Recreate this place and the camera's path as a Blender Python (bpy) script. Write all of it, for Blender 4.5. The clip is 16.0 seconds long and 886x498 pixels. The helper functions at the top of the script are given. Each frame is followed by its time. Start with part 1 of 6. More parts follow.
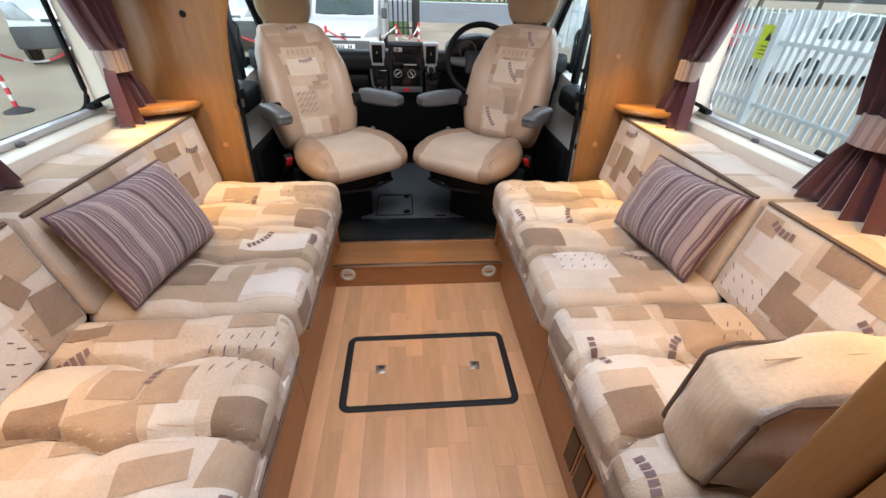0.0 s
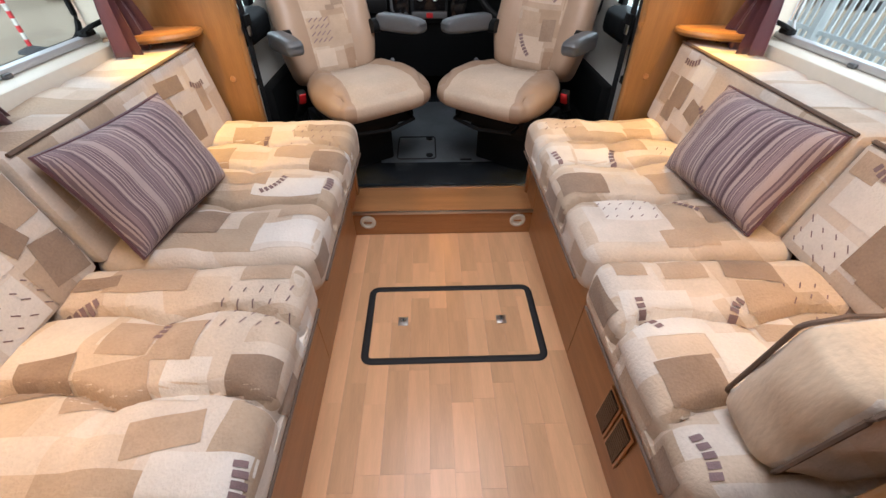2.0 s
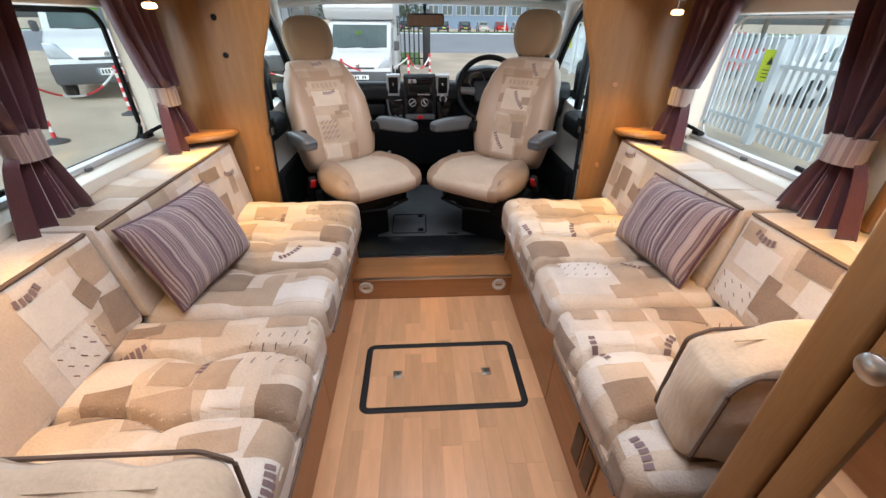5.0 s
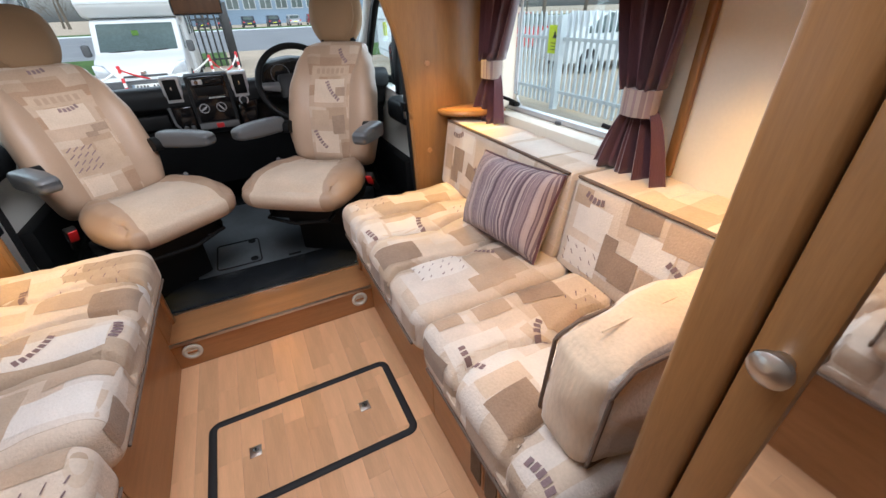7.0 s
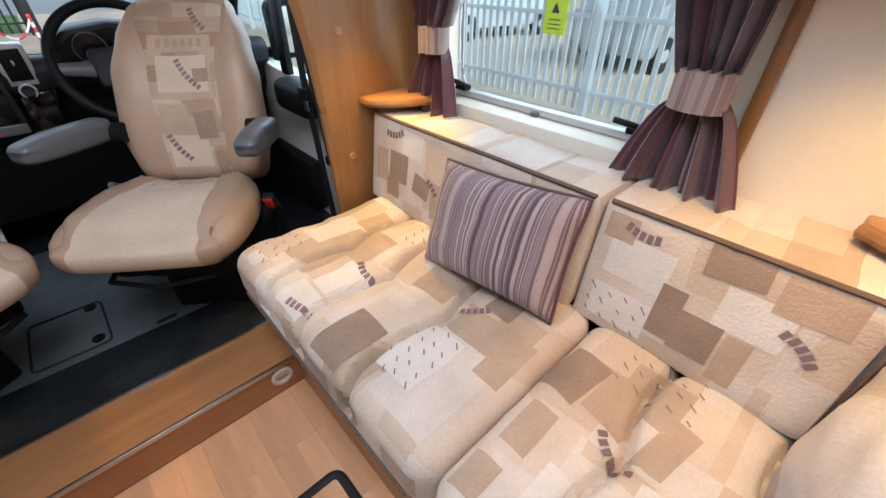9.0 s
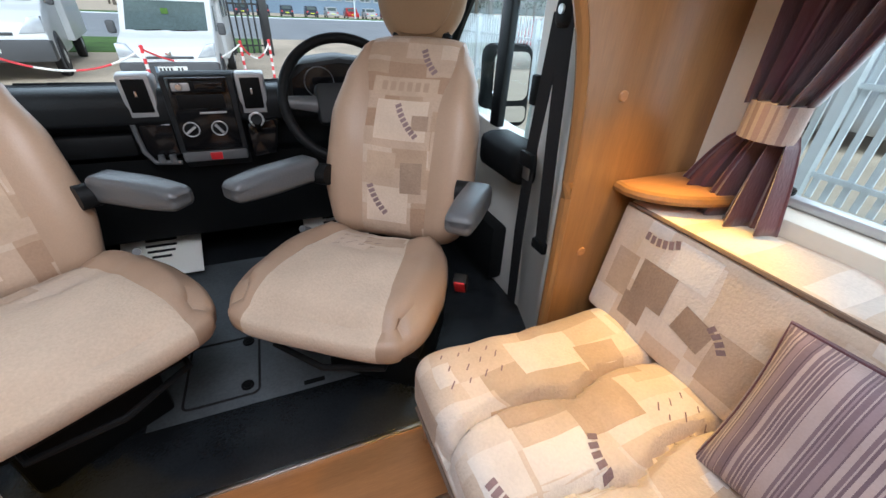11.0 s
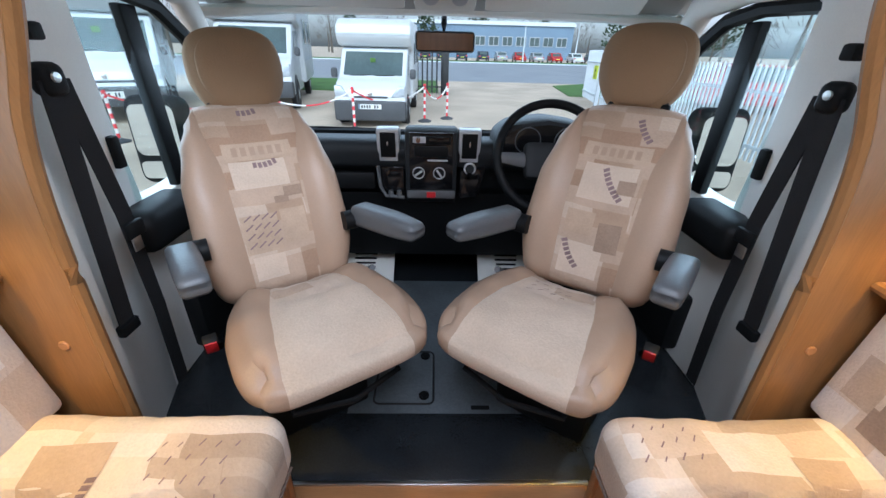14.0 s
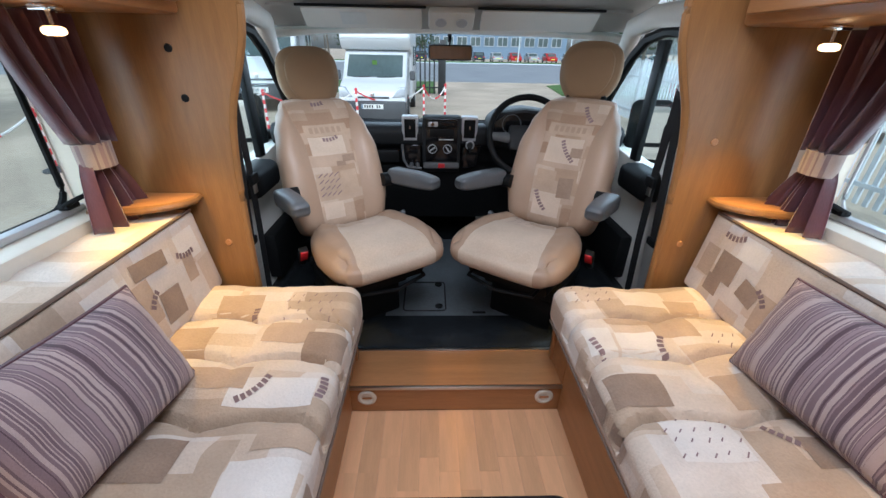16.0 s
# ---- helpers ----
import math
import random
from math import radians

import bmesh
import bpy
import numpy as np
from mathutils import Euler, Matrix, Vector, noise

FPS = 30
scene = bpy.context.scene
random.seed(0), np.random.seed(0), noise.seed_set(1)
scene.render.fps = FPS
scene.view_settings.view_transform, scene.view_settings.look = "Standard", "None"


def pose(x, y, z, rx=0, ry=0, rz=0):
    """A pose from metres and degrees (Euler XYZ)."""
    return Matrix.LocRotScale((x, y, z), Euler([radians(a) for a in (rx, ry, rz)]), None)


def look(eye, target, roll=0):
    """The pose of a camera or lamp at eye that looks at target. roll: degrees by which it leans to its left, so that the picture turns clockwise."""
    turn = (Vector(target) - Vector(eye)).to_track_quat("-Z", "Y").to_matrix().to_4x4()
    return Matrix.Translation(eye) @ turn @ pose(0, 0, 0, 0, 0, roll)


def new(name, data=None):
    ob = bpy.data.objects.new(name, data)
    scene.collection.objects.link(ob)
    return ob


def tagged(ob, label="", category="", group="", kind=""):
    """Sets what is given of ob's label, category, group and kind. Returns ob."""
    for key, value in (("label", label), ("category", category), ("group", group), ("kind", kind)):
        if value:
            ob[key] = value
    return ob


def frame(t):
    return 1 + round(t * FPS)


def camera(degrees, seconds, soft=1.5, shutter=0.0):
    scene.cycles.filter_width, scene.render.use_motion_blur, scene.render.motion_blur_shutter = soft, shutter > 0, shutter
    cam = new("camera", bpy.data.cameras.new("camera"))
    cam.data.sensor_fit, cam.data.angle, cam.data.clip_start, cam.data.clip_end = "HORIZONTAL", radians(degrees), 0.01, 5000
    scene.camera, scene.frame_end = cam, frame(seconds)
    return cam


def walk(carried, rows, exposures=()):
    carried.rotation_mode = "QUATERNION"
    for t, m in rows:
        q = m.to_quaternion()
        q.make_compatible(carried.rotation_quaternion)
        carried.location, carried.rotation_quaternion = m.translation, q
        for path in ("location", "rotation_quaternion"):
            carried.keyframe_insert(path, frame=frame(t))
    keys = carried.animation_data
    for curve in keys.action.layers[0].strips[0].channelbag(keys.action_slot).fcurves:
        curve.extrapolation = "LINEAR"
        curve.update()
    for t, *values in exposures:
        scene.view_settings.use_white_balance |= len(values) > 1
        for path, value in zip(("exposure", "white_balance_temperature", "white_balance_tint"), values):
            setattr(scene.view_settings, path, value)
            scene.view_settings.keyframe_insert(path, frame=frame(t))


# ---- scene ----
cam = camera(97.2, 16.0)
PATH = [
    (0, (-0.036, 0.325, 1.168), (0.127, 1.98, 0.056), 1.9),
    (0.5, (-0.049, 0.341, 1.121), (0.038, 1.955, -0.057), 1.0),
    (1, (-0.055, 0.372, 1.115), (-0.02, 1.93, -0.139), -0.0),
    (1.5, (-0.052, 0.433, 1.098), (-0.002, 1.923, -0.235), 0.2),
    (2, (-0.048, 0.416, 1.107), (0.005, 1.911, -0.22), 0.3),
    (2.5, (-0.047, 0.318, 1.151), (-0.013, 1.879, -0.099), 0.3),
    (3, (-0.052, 0.25, 1.184), (-0.041, 1.87, 0.01), -0.0),
    (3.5, (-0.09, 0.223, 1.187), (-0.053, 1.876, 0.061), 0.2),
    (4, (-0.096, 0.203, 1.197), (-0.002, 1.879, 0.11), 0.7),
    (4.2, (-0.066, 0.208, 1.195), (0.032, 1.9, 0.134), 0.7),
    (6.3, (-0.04, 0.209, 1.199), (0.267, 1.92, 0.21), -0.5),
    (6.5, (0.003, 0.278, 1.182), (0.452, 1.962, 0.201), -0.7),
    (7, (0.076, 0.383, 1.149), (0.813, 1.918, 0.1), -1.9),
    (7.5, (0.131, 0.581, 1.115), (1.209, 1.832, -0.014), -1.3),
    (8, (0.155, 0.678, 1.121), (1.362, 1.767, -0.044), -0.8),
    (8.5, (0.158, 0.76, 1.121), (1.361, 1.852, -0.046), 0.1),
    (8.7, (0.163, 0.806, 1.114), (1.337, 1.93, -0.052), 0.3),
    (10.8, (0.181, 1.282, 1.084), (0.9, 2.806, 0.007), 2.1),
    (11, (0.154, 1.336, 1.092), (0.834, 2.903, 0.052), 2.5),
    (11.5, (0.092, 1.42, 1.112), (0.639, 3.056, 0.101), 2.7),
    (12, (0.034, 1.448, 1.139), (0.414, 3.142, 0.146), 2.5),
    (12.5, (-0.009, 1.458, 1.145), (0.236, 3.182, 0.161), 2.6),
    (13, (-0.045, 1.443, 1.147), (0.123, 3.184, 0.178), 2.7),
    (13.5, (-0.048, 1.39, 1.157), (0.047, 3.149, 0.21), 2.1),
    (14, (-0.031, 1.312, 1.168), (0.02, 3.091, 0.256), 1.5),
    (14.5, (-0.002, 1.217, 1.166), (-0.011, 3.003, 0.265), 0.4),
    (15, (0.018, 1.099, 1.192), (-0.028, 2.879, 0.281), -0.4),
    (15.5, (-0.02, 0.939, 1.203), (-0.022, 2.723, 0.298), -0.1),
    (16, (-0.095, 0.738, 1.205), (-0.032, 2.519, 0.296), 1.1),
]
walk(cam, [(t, look(eye, target, roll)) for t, eye, target, roll in PATH],
     [(0.0, 0.46, 6150, 14), (4.2, 0.46, 6150, 14), (7.0, 0.50, 6000, 13), (8.7, 0.38, 5750, 12), (10.8, 0.46, 5850, 12), (12.5, 0.54, 5450, 11), (14.3, 0.48, 5350, 11), (16.0, 0.32, 5550, 11)])

# ---- sky and large lights ----
world = bpy.data.worlds.new("sky_world")
scene.world = world
world.use_nodes = True
wn, wl = world.node_tree.nodes, world.node_tree.links
sky = wn.new("ShaderNodeTexSky")
sky.sky_type, sky.sun_disc, sky.sun_elevation, sky.sun_rotation = "NISHITA", False, radians(38), radians(200)
sky.air_density, sky.dust_density = 1.0, 3.0
pale = wn.new("ShaderNodeHueSaturation")
pale.inputs["Saturation"].default_value = 0.35
wl.new(sky.outputs[0], pale.inputs["Color"])
wl.new(pale.outputs[0], wn["Background"].inputs["Color"])
wn["Background"].inputs["Strength"].default_value = 0.15

sun = new("sun", bpy.data.lights.new("sun", "SUN"))
sun.data.energy, sun.data.angle, sun.data.color = 1.5, radians(20), (1.0, 0.97, 0.92)
sun.matrix_world = look((0, 0, 0), (-0.27, 0.74, -0.62))


def area(name, eye, target, w, h, watts, color):
    lamp = new(name, bpy.data.lights.new(name, "AREA"))
    lamp.data.shape, lamp.data.size, lamp.data.size_y = "RECTANGLE", w, h
    lamp.data.energy, lamp.data.color = watts, color
    lamp.matrix_world = look(eye, target)
    return lamp


# daylight falling through the rooflight, the side windows and the windscreen
area("rooflight_daylight", (0, 1.02, 1.93), (0, 1.021, 0), 0.66, 1.40, 16, (0.95, 0.97, 1.0))
area("window_daylight", (1.16, 1.46, 1.02), (0, 1.46, 0.8), 0.6, 0.4, 1.4, (0.85, 0.94, 1.0))
area("window_daylight", (-1.16, 1.4, 1.02), (0, 1.4, 0.8), 0.6, 0.4, 1.4, (0.85, 0.94, 1.0))

area("windscreen_daylight", (0, 3.22, 1.12), (0, 2.2, 0.6), 1.5, 0.35, 4.0, (0.82, 0.93, 1.0))
for s in (1, -1):
    area("door_window_daylight", (s * 0.97, 2.55, 1.0), (0, 2.3, 0.6), 0.5, 0.4, 2.0, (0.82, 0.93, 1.0))


# ---- materials ----
def mat(name, color, rough=0.6, metal=0.0, var=0.12, scale=6.0, fine=80.0, bump=0.15, stretch=(1, 1, 1), emit=0.0, spec=0.5, rand=0.0, sheen=0.0):
    m = bpy.data.materials.new(name)
    m.use_nodes = True
    n, l = m.node_tree.nodes, m.node_tree.links
    b = n["Principled BSDF"]
    b.inputs["Roughness"].default_value, b.inputs["Metallic"].default_value = rough, metal
    b.inputs["Specular IOR Level"].default_value = spec
    b.inputs["Sheen Weight"].default_value = sheen
    tc, mp = n.new("ShaderNodeTexCoord"), n.new("ShaderNodeMapping")
    mp.inputs["Scale"].default_value = stretch
    l.new(tc.outputs["Object"], mp.inputs["Vector"])
    n1, n2 = n.new("ShaderNodeTexNoise"), n.new("ShaderNodeTexNoise")
    n1.inputs["Scale"].default_value, n2.inputs["Scale"].default_value = scale, fine
    n1.inputs["Detail"].default_value = 5
    l.new(mp.outputs[0], n1.inputs["Vector"])
    l.new(mp.outputs[0], n2.inputs["Vector"])
    add = n.new("ShaderNodeMath")
    add.operation = "ADD"
    l.new(n1.outputs["Fac"], add.inputs[0])
    half = n.new("ShaderNodeMath")
    half.operation, half.inputs[1].default_value = "MULTIPLY", 0.5
    l.new(n2.outputs["Fac"], half.inputs[0])
    l.new(half.outputs[0], add.inputs[1])
    last = add.outputs[0]
    lo, hi = 0.45, 1.05
    if rand:
        info, mul, add2 = n.new("ShaderNodeObjectInfo"), n.new("ShaderNodeMath"), n.new("ShaderNodeMath")
        mul.operation, mul.inputs[1].default_value = "MULTIPLY", rand
        l.new(info.outputs["Random"], mul.inputs[0])
        l.new(mul.outputs[0], add2.inputs[0])
        l.new(last, add2.inputs[1])
        last = add2.outputs[0]
        hi += rand
    ramp = n.new("ShaderNodeMapRange")
    ramp.inputs["From Min"].default_value, ramp.inputs["From Max"].default_value = lo, hi
    ramp.inputs["To Min"].default_value, ramp.inputs["To Max"].default_value = 1 - var, 1 + var
    l.new(last, ramp.inputs["Value"])
    tint = n.new("ShaderNodeVectorMath")
    tint.operation = "SCALE"
    tint.inputs[0].default_value = color
    l.new(ramp.outputs[0], tint.inputs["Scale"])
    l.new(tint.outputs[0], b.inputs["Base Color"])
    if bump:
        bp = n.new("ShaderNodeBump")
        bp.inputs["Strength"].default_value, bp.inputs["Distance"].default_value = bump, 0.004
        l.new(n2.outputs["Fac"], bp.inputs["Height"])
        l.new(bp.outputs[0], b.inputs["Normal"])
    if emit:
        b.inputs["Emission Color"].default_value, b.inputs["Emission Strength"].default_value = (*color, 1), emit
    return m


def patchwork(name, tones, size, rise=(1.0, 0.0), rough=0.95):
    """Woven cloth in blocks of several tones."""
    m = mat(name, (1, 1, 1), rough, 0, 0.13, 11, 170, 0.45, sheen=0.15, spec=0.2)
    n, l = m.node_tree.nodes, m.node_tree.links
    tint = next(x for x in n if x.type == "VECT_MATH")
    tc = next(x for x in n if x.type == "TEX_COORD")
    sep, com = n.new("ShaderNodeSeparateXYZ"), n.new("ShaderNodeCombineXYZ")
    wob = n.new("ShaderNodeTexNoise")
    wob.inputs["Scale"].default_value, wob.inputs["Detail"].default_value = 5.0, 1.0
    wobble = n.new("ShaderNodeVectorMath")
    wobble.operation = "MULTIPLY_ADD"
    wobble.inputs[1].default_value = (0.035, 0.035, 0.0)
    l.new(tc.outputs["Object"], wob.inputs["Vector"])
    l.new(wob.outputs["Color"], wobble.inputs[0])
    l.new(tc.outputs["Object"], sep.inputs[0])
    for out, axis, k in ((0, "X", rise[0]), (1, "Y", rise[1])):
        lay = n.new("ShaderNodeMath")
        lay.operation = "MULTIPLY_ADD"
        lay.inputs[1].default_value = k
        l.new(sep.outputs["Z"], lay.inputs[0])
        l.new(sep.outputs[axis], lay.inputs[2])
        l.new(lay.outputs[0], com.inputs[out])
    l.new(com.outputs[0], wobble.inputs[2])
    mean = n.new("ShaderNodeMath")
    mean.operation = "ADD"
    for i, (bw, bh, off) in enumerate(((0.95, 0.62, 0.37), (1.5, 1.15, 0.61))):
        br = n.new("ShaderNodeTexBrick")
        br.offset, br.squash, br.squash_frequency = off, 1.7, 3
        br.inputs["Color1"].default_value, br.inputs["Color2"].default_value = (0, 0, 0, 1), (1, 1, 1, 1)
        br.inputs["Mortar Size"].default_value, br.inputs["Scale"].default_value = 0.0, size
        br.inputs["Brick Width"].default_value, br.inputs["Row Height"].default_value = bw, bh
        l.new(wobble.outputs[0], br.inputs["Vector"])
        l.new(br.outputs["Color"], mean.inputs[i])
    half = n.new("ShaderNodeMath")
    half.operation, half.inputs[1].default_value = "MULTIPLY", 0.5
    l.new(mean.outputs[0], half.inputs[0])
    ramp = n.new("ShaderNodeValToRGB")
    ramp.color_ramp.interpolation = "CONSTANT"
    while len(ramp.color_ramp.elements) < len(tones):
        ramp.color_ramp.elements.new(0.5)
    for e, (p, c) in zip(ramp.color_ramp.elements, tones):
        e.position, e.color = p, (*c, 1)
    l.new(half.outputs[0], ramp.inputs[0])
    l.new(ramp.outputs[0], tint.inputs[0])
    return m


def striped(name, axis, scale, tones):
    """Cloth with uneven stripes across one axis."""
    m = mat(name, (1, 1, 1), 0.85, 0, 0.1, 12, 300, 0.3, sheen=0.2, spec=0.25)
    n, l = m.node_tree.nodes, m.node_tree.links
    tint = next(x for x in n if x.type == "VECT_MATH")
    tc = next(x for x in n if x.type == "TEX_COORD")
    sep = n.new("ShaderNodeSeparateXYZ")
    l.new(tc.outputs["Object"], sep.inputs[0])
    noise1 = n.new("ShaderNodeTexNoise")
    noise1.noise_dimensions = "1D"
    noise1.inputs["Scale"].default_value, noise1.inputs["Detail"].default_value = scale, 1.0
    l.new(sep.outputs[axis], noise1.inputs["W"])
    ramp = n.new("ShaderNodeValToRGB")
    ramp.color_ramp.interpolation = "CONSTANT"
    while len(ramp.color_ramp.elements) < len(tones):
        ramp.color_ramp.elements.new(0.5)
    for e, (p, c) in zip(ramp.color_ramp.elements, tones):
        e.position, e.color = p, (*c, 1)
    l.new(noise1.outputs["Fac"], ramp.inputs[0])
    l.new(ramp.outputs[0], tint.inputs[0])
    return m


def glass_mat(name, tint, gloss):
    m = bpy.data.materials.new(name)
    m.use_nodes = True
    n, l = m.node_tree.nodes, m.node_tree.links
    n.remove(n["Principled BSDF"])
    tr, gl, mx = n.new("ShaderNodeBsdfTransparent"), n.new("ShaderNodeBsdfGlossy"), n.new("ShaderNodeMixShader")
    tr.inputs[0].default_value = (*tint, 1)
    gl.inputs["Roughness"].default_value = 0.02
    mx.inputs[0].default_value = gloss
    l.new(tr.outputs[0], mx.inputs[1])
    l.new(gl.outputs[0], mx.inputs[2])
    l.new(mx.outputs[0], n["Material Output"].inputs[0])
    return m


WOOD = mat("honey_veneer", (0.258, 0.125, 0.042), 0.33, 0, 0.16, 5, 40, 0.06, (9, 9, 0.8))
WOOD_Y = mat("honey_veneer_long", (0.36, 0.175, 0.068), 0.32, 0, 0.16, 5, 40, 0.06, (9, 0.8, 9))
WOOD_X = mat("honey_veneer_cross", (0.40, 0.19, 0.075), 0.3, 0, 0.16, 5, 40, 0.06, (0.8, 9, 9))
GRILLE = mat("brown_grille_slats", (0.13, 0.075, 0.04), 0.55, 0, 0.15, 8, 90, 0.05)
PLANK = mat("strip_floor", (0.74, 0.425, 0.225), 0.3, 0, 0.24, 5, 45, 0.05, (9, 0.8, 9), rand=0.7)
WALL = mat("cream_wallboard", (0.72, 0.66, 0.55), 0.7, 0, 0.05, 3, 120, 0.05)
CREAM = mat("cream_plastic", (0.66, 0.62, 0.53), 0.45, 0, 0.05, 3, 60, 0.03)
TRIM = mat("grey_cab_trim", (0.78, 0.77, 0.72), 0.75, 0, 0.07, 4, 220, 0.2)
HEADLINE = mat("grey_headlining", (0.42, 0.42, 0.40), 0.9, 0, 0.06, 4, 260, 0.2)
BLACK = mat("black_plastic", (0.006, 0.0065, 0.007), 0.55, 0, 0.2, 6, 200, 0.15, spec=0.18)
DARK = mat("dark_dash_plastic", (0.012, 0.0135, 0.015), 0.6, 0, 0.15, 6, 260, 0.3, spec=0.35)
RUBBER = mat("black_rubber", (0.012, 0.012, 0.013), 0.7, 0, 0.2, 8, 150, 0.1)
MATT = mat("cab_floor_vinyl", (0.018, 0.021, 0.024), 0.27, 0, 0.35, 7, 160, 0.25)
# worn vinyl, its grey raised further to hold the glare on the floor
CABVINYL = mat("cab_floor_worn_glare_vinyl", (0.11, 0.125, 0.135), 0.30, 0, 0.4, 5, 120, 0.25)
WEB = mat("belt_webbing", (0.005, 0.005, 0.006), 0.85, 0, 0.15, 9, 400, 0.4, spec=0.12)
SILVER = mat("silver_plastic", (0.55, 0.56, 0.57), 0.35, 0.3, 0.05, 5, 90, 0.03)
CHROME = mat("chrome", (0.75, 0.75, 0.76), 0.15, 1.0, 0.04, 5, 60, 0.0)
STEEL = mat("brushed_metal", (0.55, 0.54, 0.52), 0.32, 1.0, 0.08, 6, 90, 0.05)
RED = mat("red_plastic", (0.5, 0.015, 0.02), 0.4, 0, 0.08, 6, 60, 0.02)
GREYARM = mat("grey_armrest_vinyl", (0.045, 0.047, 0.049), 0.46, 0, 0.12, 6, 260, 0.08)
SATIN = mat("plum_satin", (0.085, 0.023, 0.029), 0.40, 0, 0.25, 14, 240, 0.2, (1, 1, 0.25), sheen=0.15)
TIE = striped("tieback_cloth", 1, 60, ((0, (0.22, 0.155, 0.145)), (0.45, (0.33, 0.26, 0.225)), (0.55, (0.26, 0.185, 0.18))))
LINING = mat("curtain_lining", (0.72, 0.66, 0.56), 0.9, 0, 0.06, 8, 200, 0.2)
PRINT = mat("plum_print", (0.35, 0.26, 0.24), 0.95, 0, 0.25, 20, 300, 0.2)
PIPING = mat("brown_piping", (0.14, 0.095, 0.07), 0.9, 0, 0.15, 20, 300, 0.2)
CREAMCLOTH = mat("cream_chenille", (0.64, 0.50, 0.355), 0.95, 0, 0.16, 9, 150, 0.3, (1, 1, 0.3), sheen=0.2)
CLOTH = patchwork("patchwork_cloth", ((0.0, (0.55, 0.43, 0.32)), (0.16, (0.60, 0.49, 0.38)), (0.34, (0.62, 0.535, 0.44)), (0.52, (0.65, 0.59, 0.52)), (0.76, (0.58, 0.47, 0.36))), 6.0)
CABCLOTH = patchwork("cab_patchwork_cloth", ((0.0, (0.46, 0.345, 0.25)), (0.25, (0.51, 0.40, 0.30)), (0.50, (0.54, 0.43, 0.33)), (0.75, (0.52, 0.41, 0.31))), 6.0, (0.0, 1.0))
TANPRINT = mat("tan_woven_patch", (0.50, 0.39, 0.29), 0.95, 0, 0.2, 11, 190, 0.4, sheen=0.15, spec=0.2)
BROWNPRINT = mat("brown_woven_patch", (0.385, 0.285, 0.213), 0.95, 0, 0.22, 13, 190, 0.4, sheen=0.15, spec=0.2)
PALEPRINT = mat("pale_woven_patch", (0.64, 0.565, 0.485), 0.95, 0, 0.12, 11, 190, 0.4, sheen=0.15, spec=0.2)
CABPALE = mat("cab_pale_woven_patch", (0.56, 0.45, 0.35), 0.95, 0, 0.12, 11, 190, 0.4, sheen=0.15, spec=0.2)
VINYL = mat("cab_floor_worn_glare_vinyl", (0.075, 0.086, 0.094), 0.32, 0, 0.4, 5, 120, 0.25)
WEB = mat("belt_webbing", (0.006, 0.006, 0.007), 0.85, 0, 0.15, 9, 400, 0.4)
SILVER = mat("silver_plastic", (0.55, 0.56, 0.57), 0.35, 0.3, 0.05, 5, 90, 0.03)
CHROME = mat("chrome", (0.75, 0.75, 0.76), 0.15, 1.0, 0.04, 5, 60, 0.0)
STEEL = mat("brushed_metal", (0.55, 0.54, 0.52), 0.32, 1.0, 0.08, 6, 90, 0.05)
RED = mat("red_plastic", (0.5, 0.015, 0.02), 0.4, 0, 0.08, 6, 60, 0.02)
GREYARM = mat("grey_armrest_vinyl", (0.10, 0.105, 0.11), 0.36, 0, 0.12, 6, 220, 0.2)
SATIN = mat("plum_satin", (0.085, 0.026, 0.036), 0.42, 0, 0.25, 14, 240, 0.2, (1, 1, 0.25), sheen=0.4)
TIE = striped("tieback_cloth", 1, 60, ((0, (0.22, 0.155, 0.145)), (0.45, (0.33, 0.26, 0.225)), (0.55, (0.26, 0.185, 0.18))))
LINING = mat("curtain_lining", (0.72, 0.66, 0.56), 0.9, 0, 0.06, 8, 200, 0.2)
PRINT = mat("plum_print", (0.22, 0.15, 0.15), 0.95, 0, 0.25, 20, 300, 0.2)
PIPING = mat("brown_piping", (0.14, 0.095, 0.07), 0.9, 0, 0.15, 20, 300, 0.2)
CREAMCLOTH = mat("cream_chenille", (0.64, 0.50, 0.355), 0.95, 0, 0.16, 9, 150, 0.3, (1, 1, 0.3), sheen=0.2)
CLOTH = patchwork("patchwork_cloth", ((0.0, (0.55, 0.43, 0.32)), (0.16, (0.60, 0.49, 0.38)), (0.34, (0.62, 0.535, 0.44)), (0.52, (0.65, 0.59, 0.52)), (0.76, (0.58, 0.47, 0.36))), 6.0)
CABCLOTH = patchwork("cab_patchwork_cloth", ((0.0, (0.40, 0.295, 0.21)), (0.25, (0.46, 0.35, 0.26)), (0.50, (0.50, 0.39, 0.295)), (0.75, (0.48, 0.37, 0.275))), 6.0, (0.0, 1.0))
TANPRINT = mat("tan_woven_patch", (0.45, 0.335, 0.24), 0.95, 0, 0.16, 11, 190, 0.4, sheen=0.15, spec=0.2)
BROWNPRINT = mat("brown_woven_patch", (0.30, 0.215, 0.155), 0.95, 0, 0.2, 13, 190, 0.4, sheen=0.15, spec=0.2)
PALEPRINT = mat("pale_woven_patch", (0.69, 0.64, 0.58), 0.95, 0, 0.1, 11, 190, 0.4, sheen=0.15, spec=0.2)
VINYL = mat("cab_floor_worn_glare_vinyl", (0.075, 0.086, 0.094), 0.32, 0, 0.4, 5, 120, 0.25)
WEB = mat("belt_webbing", (0.006, 0.006, 0.007), 0.85, 0, 0.15, 9, 400, 0.4)
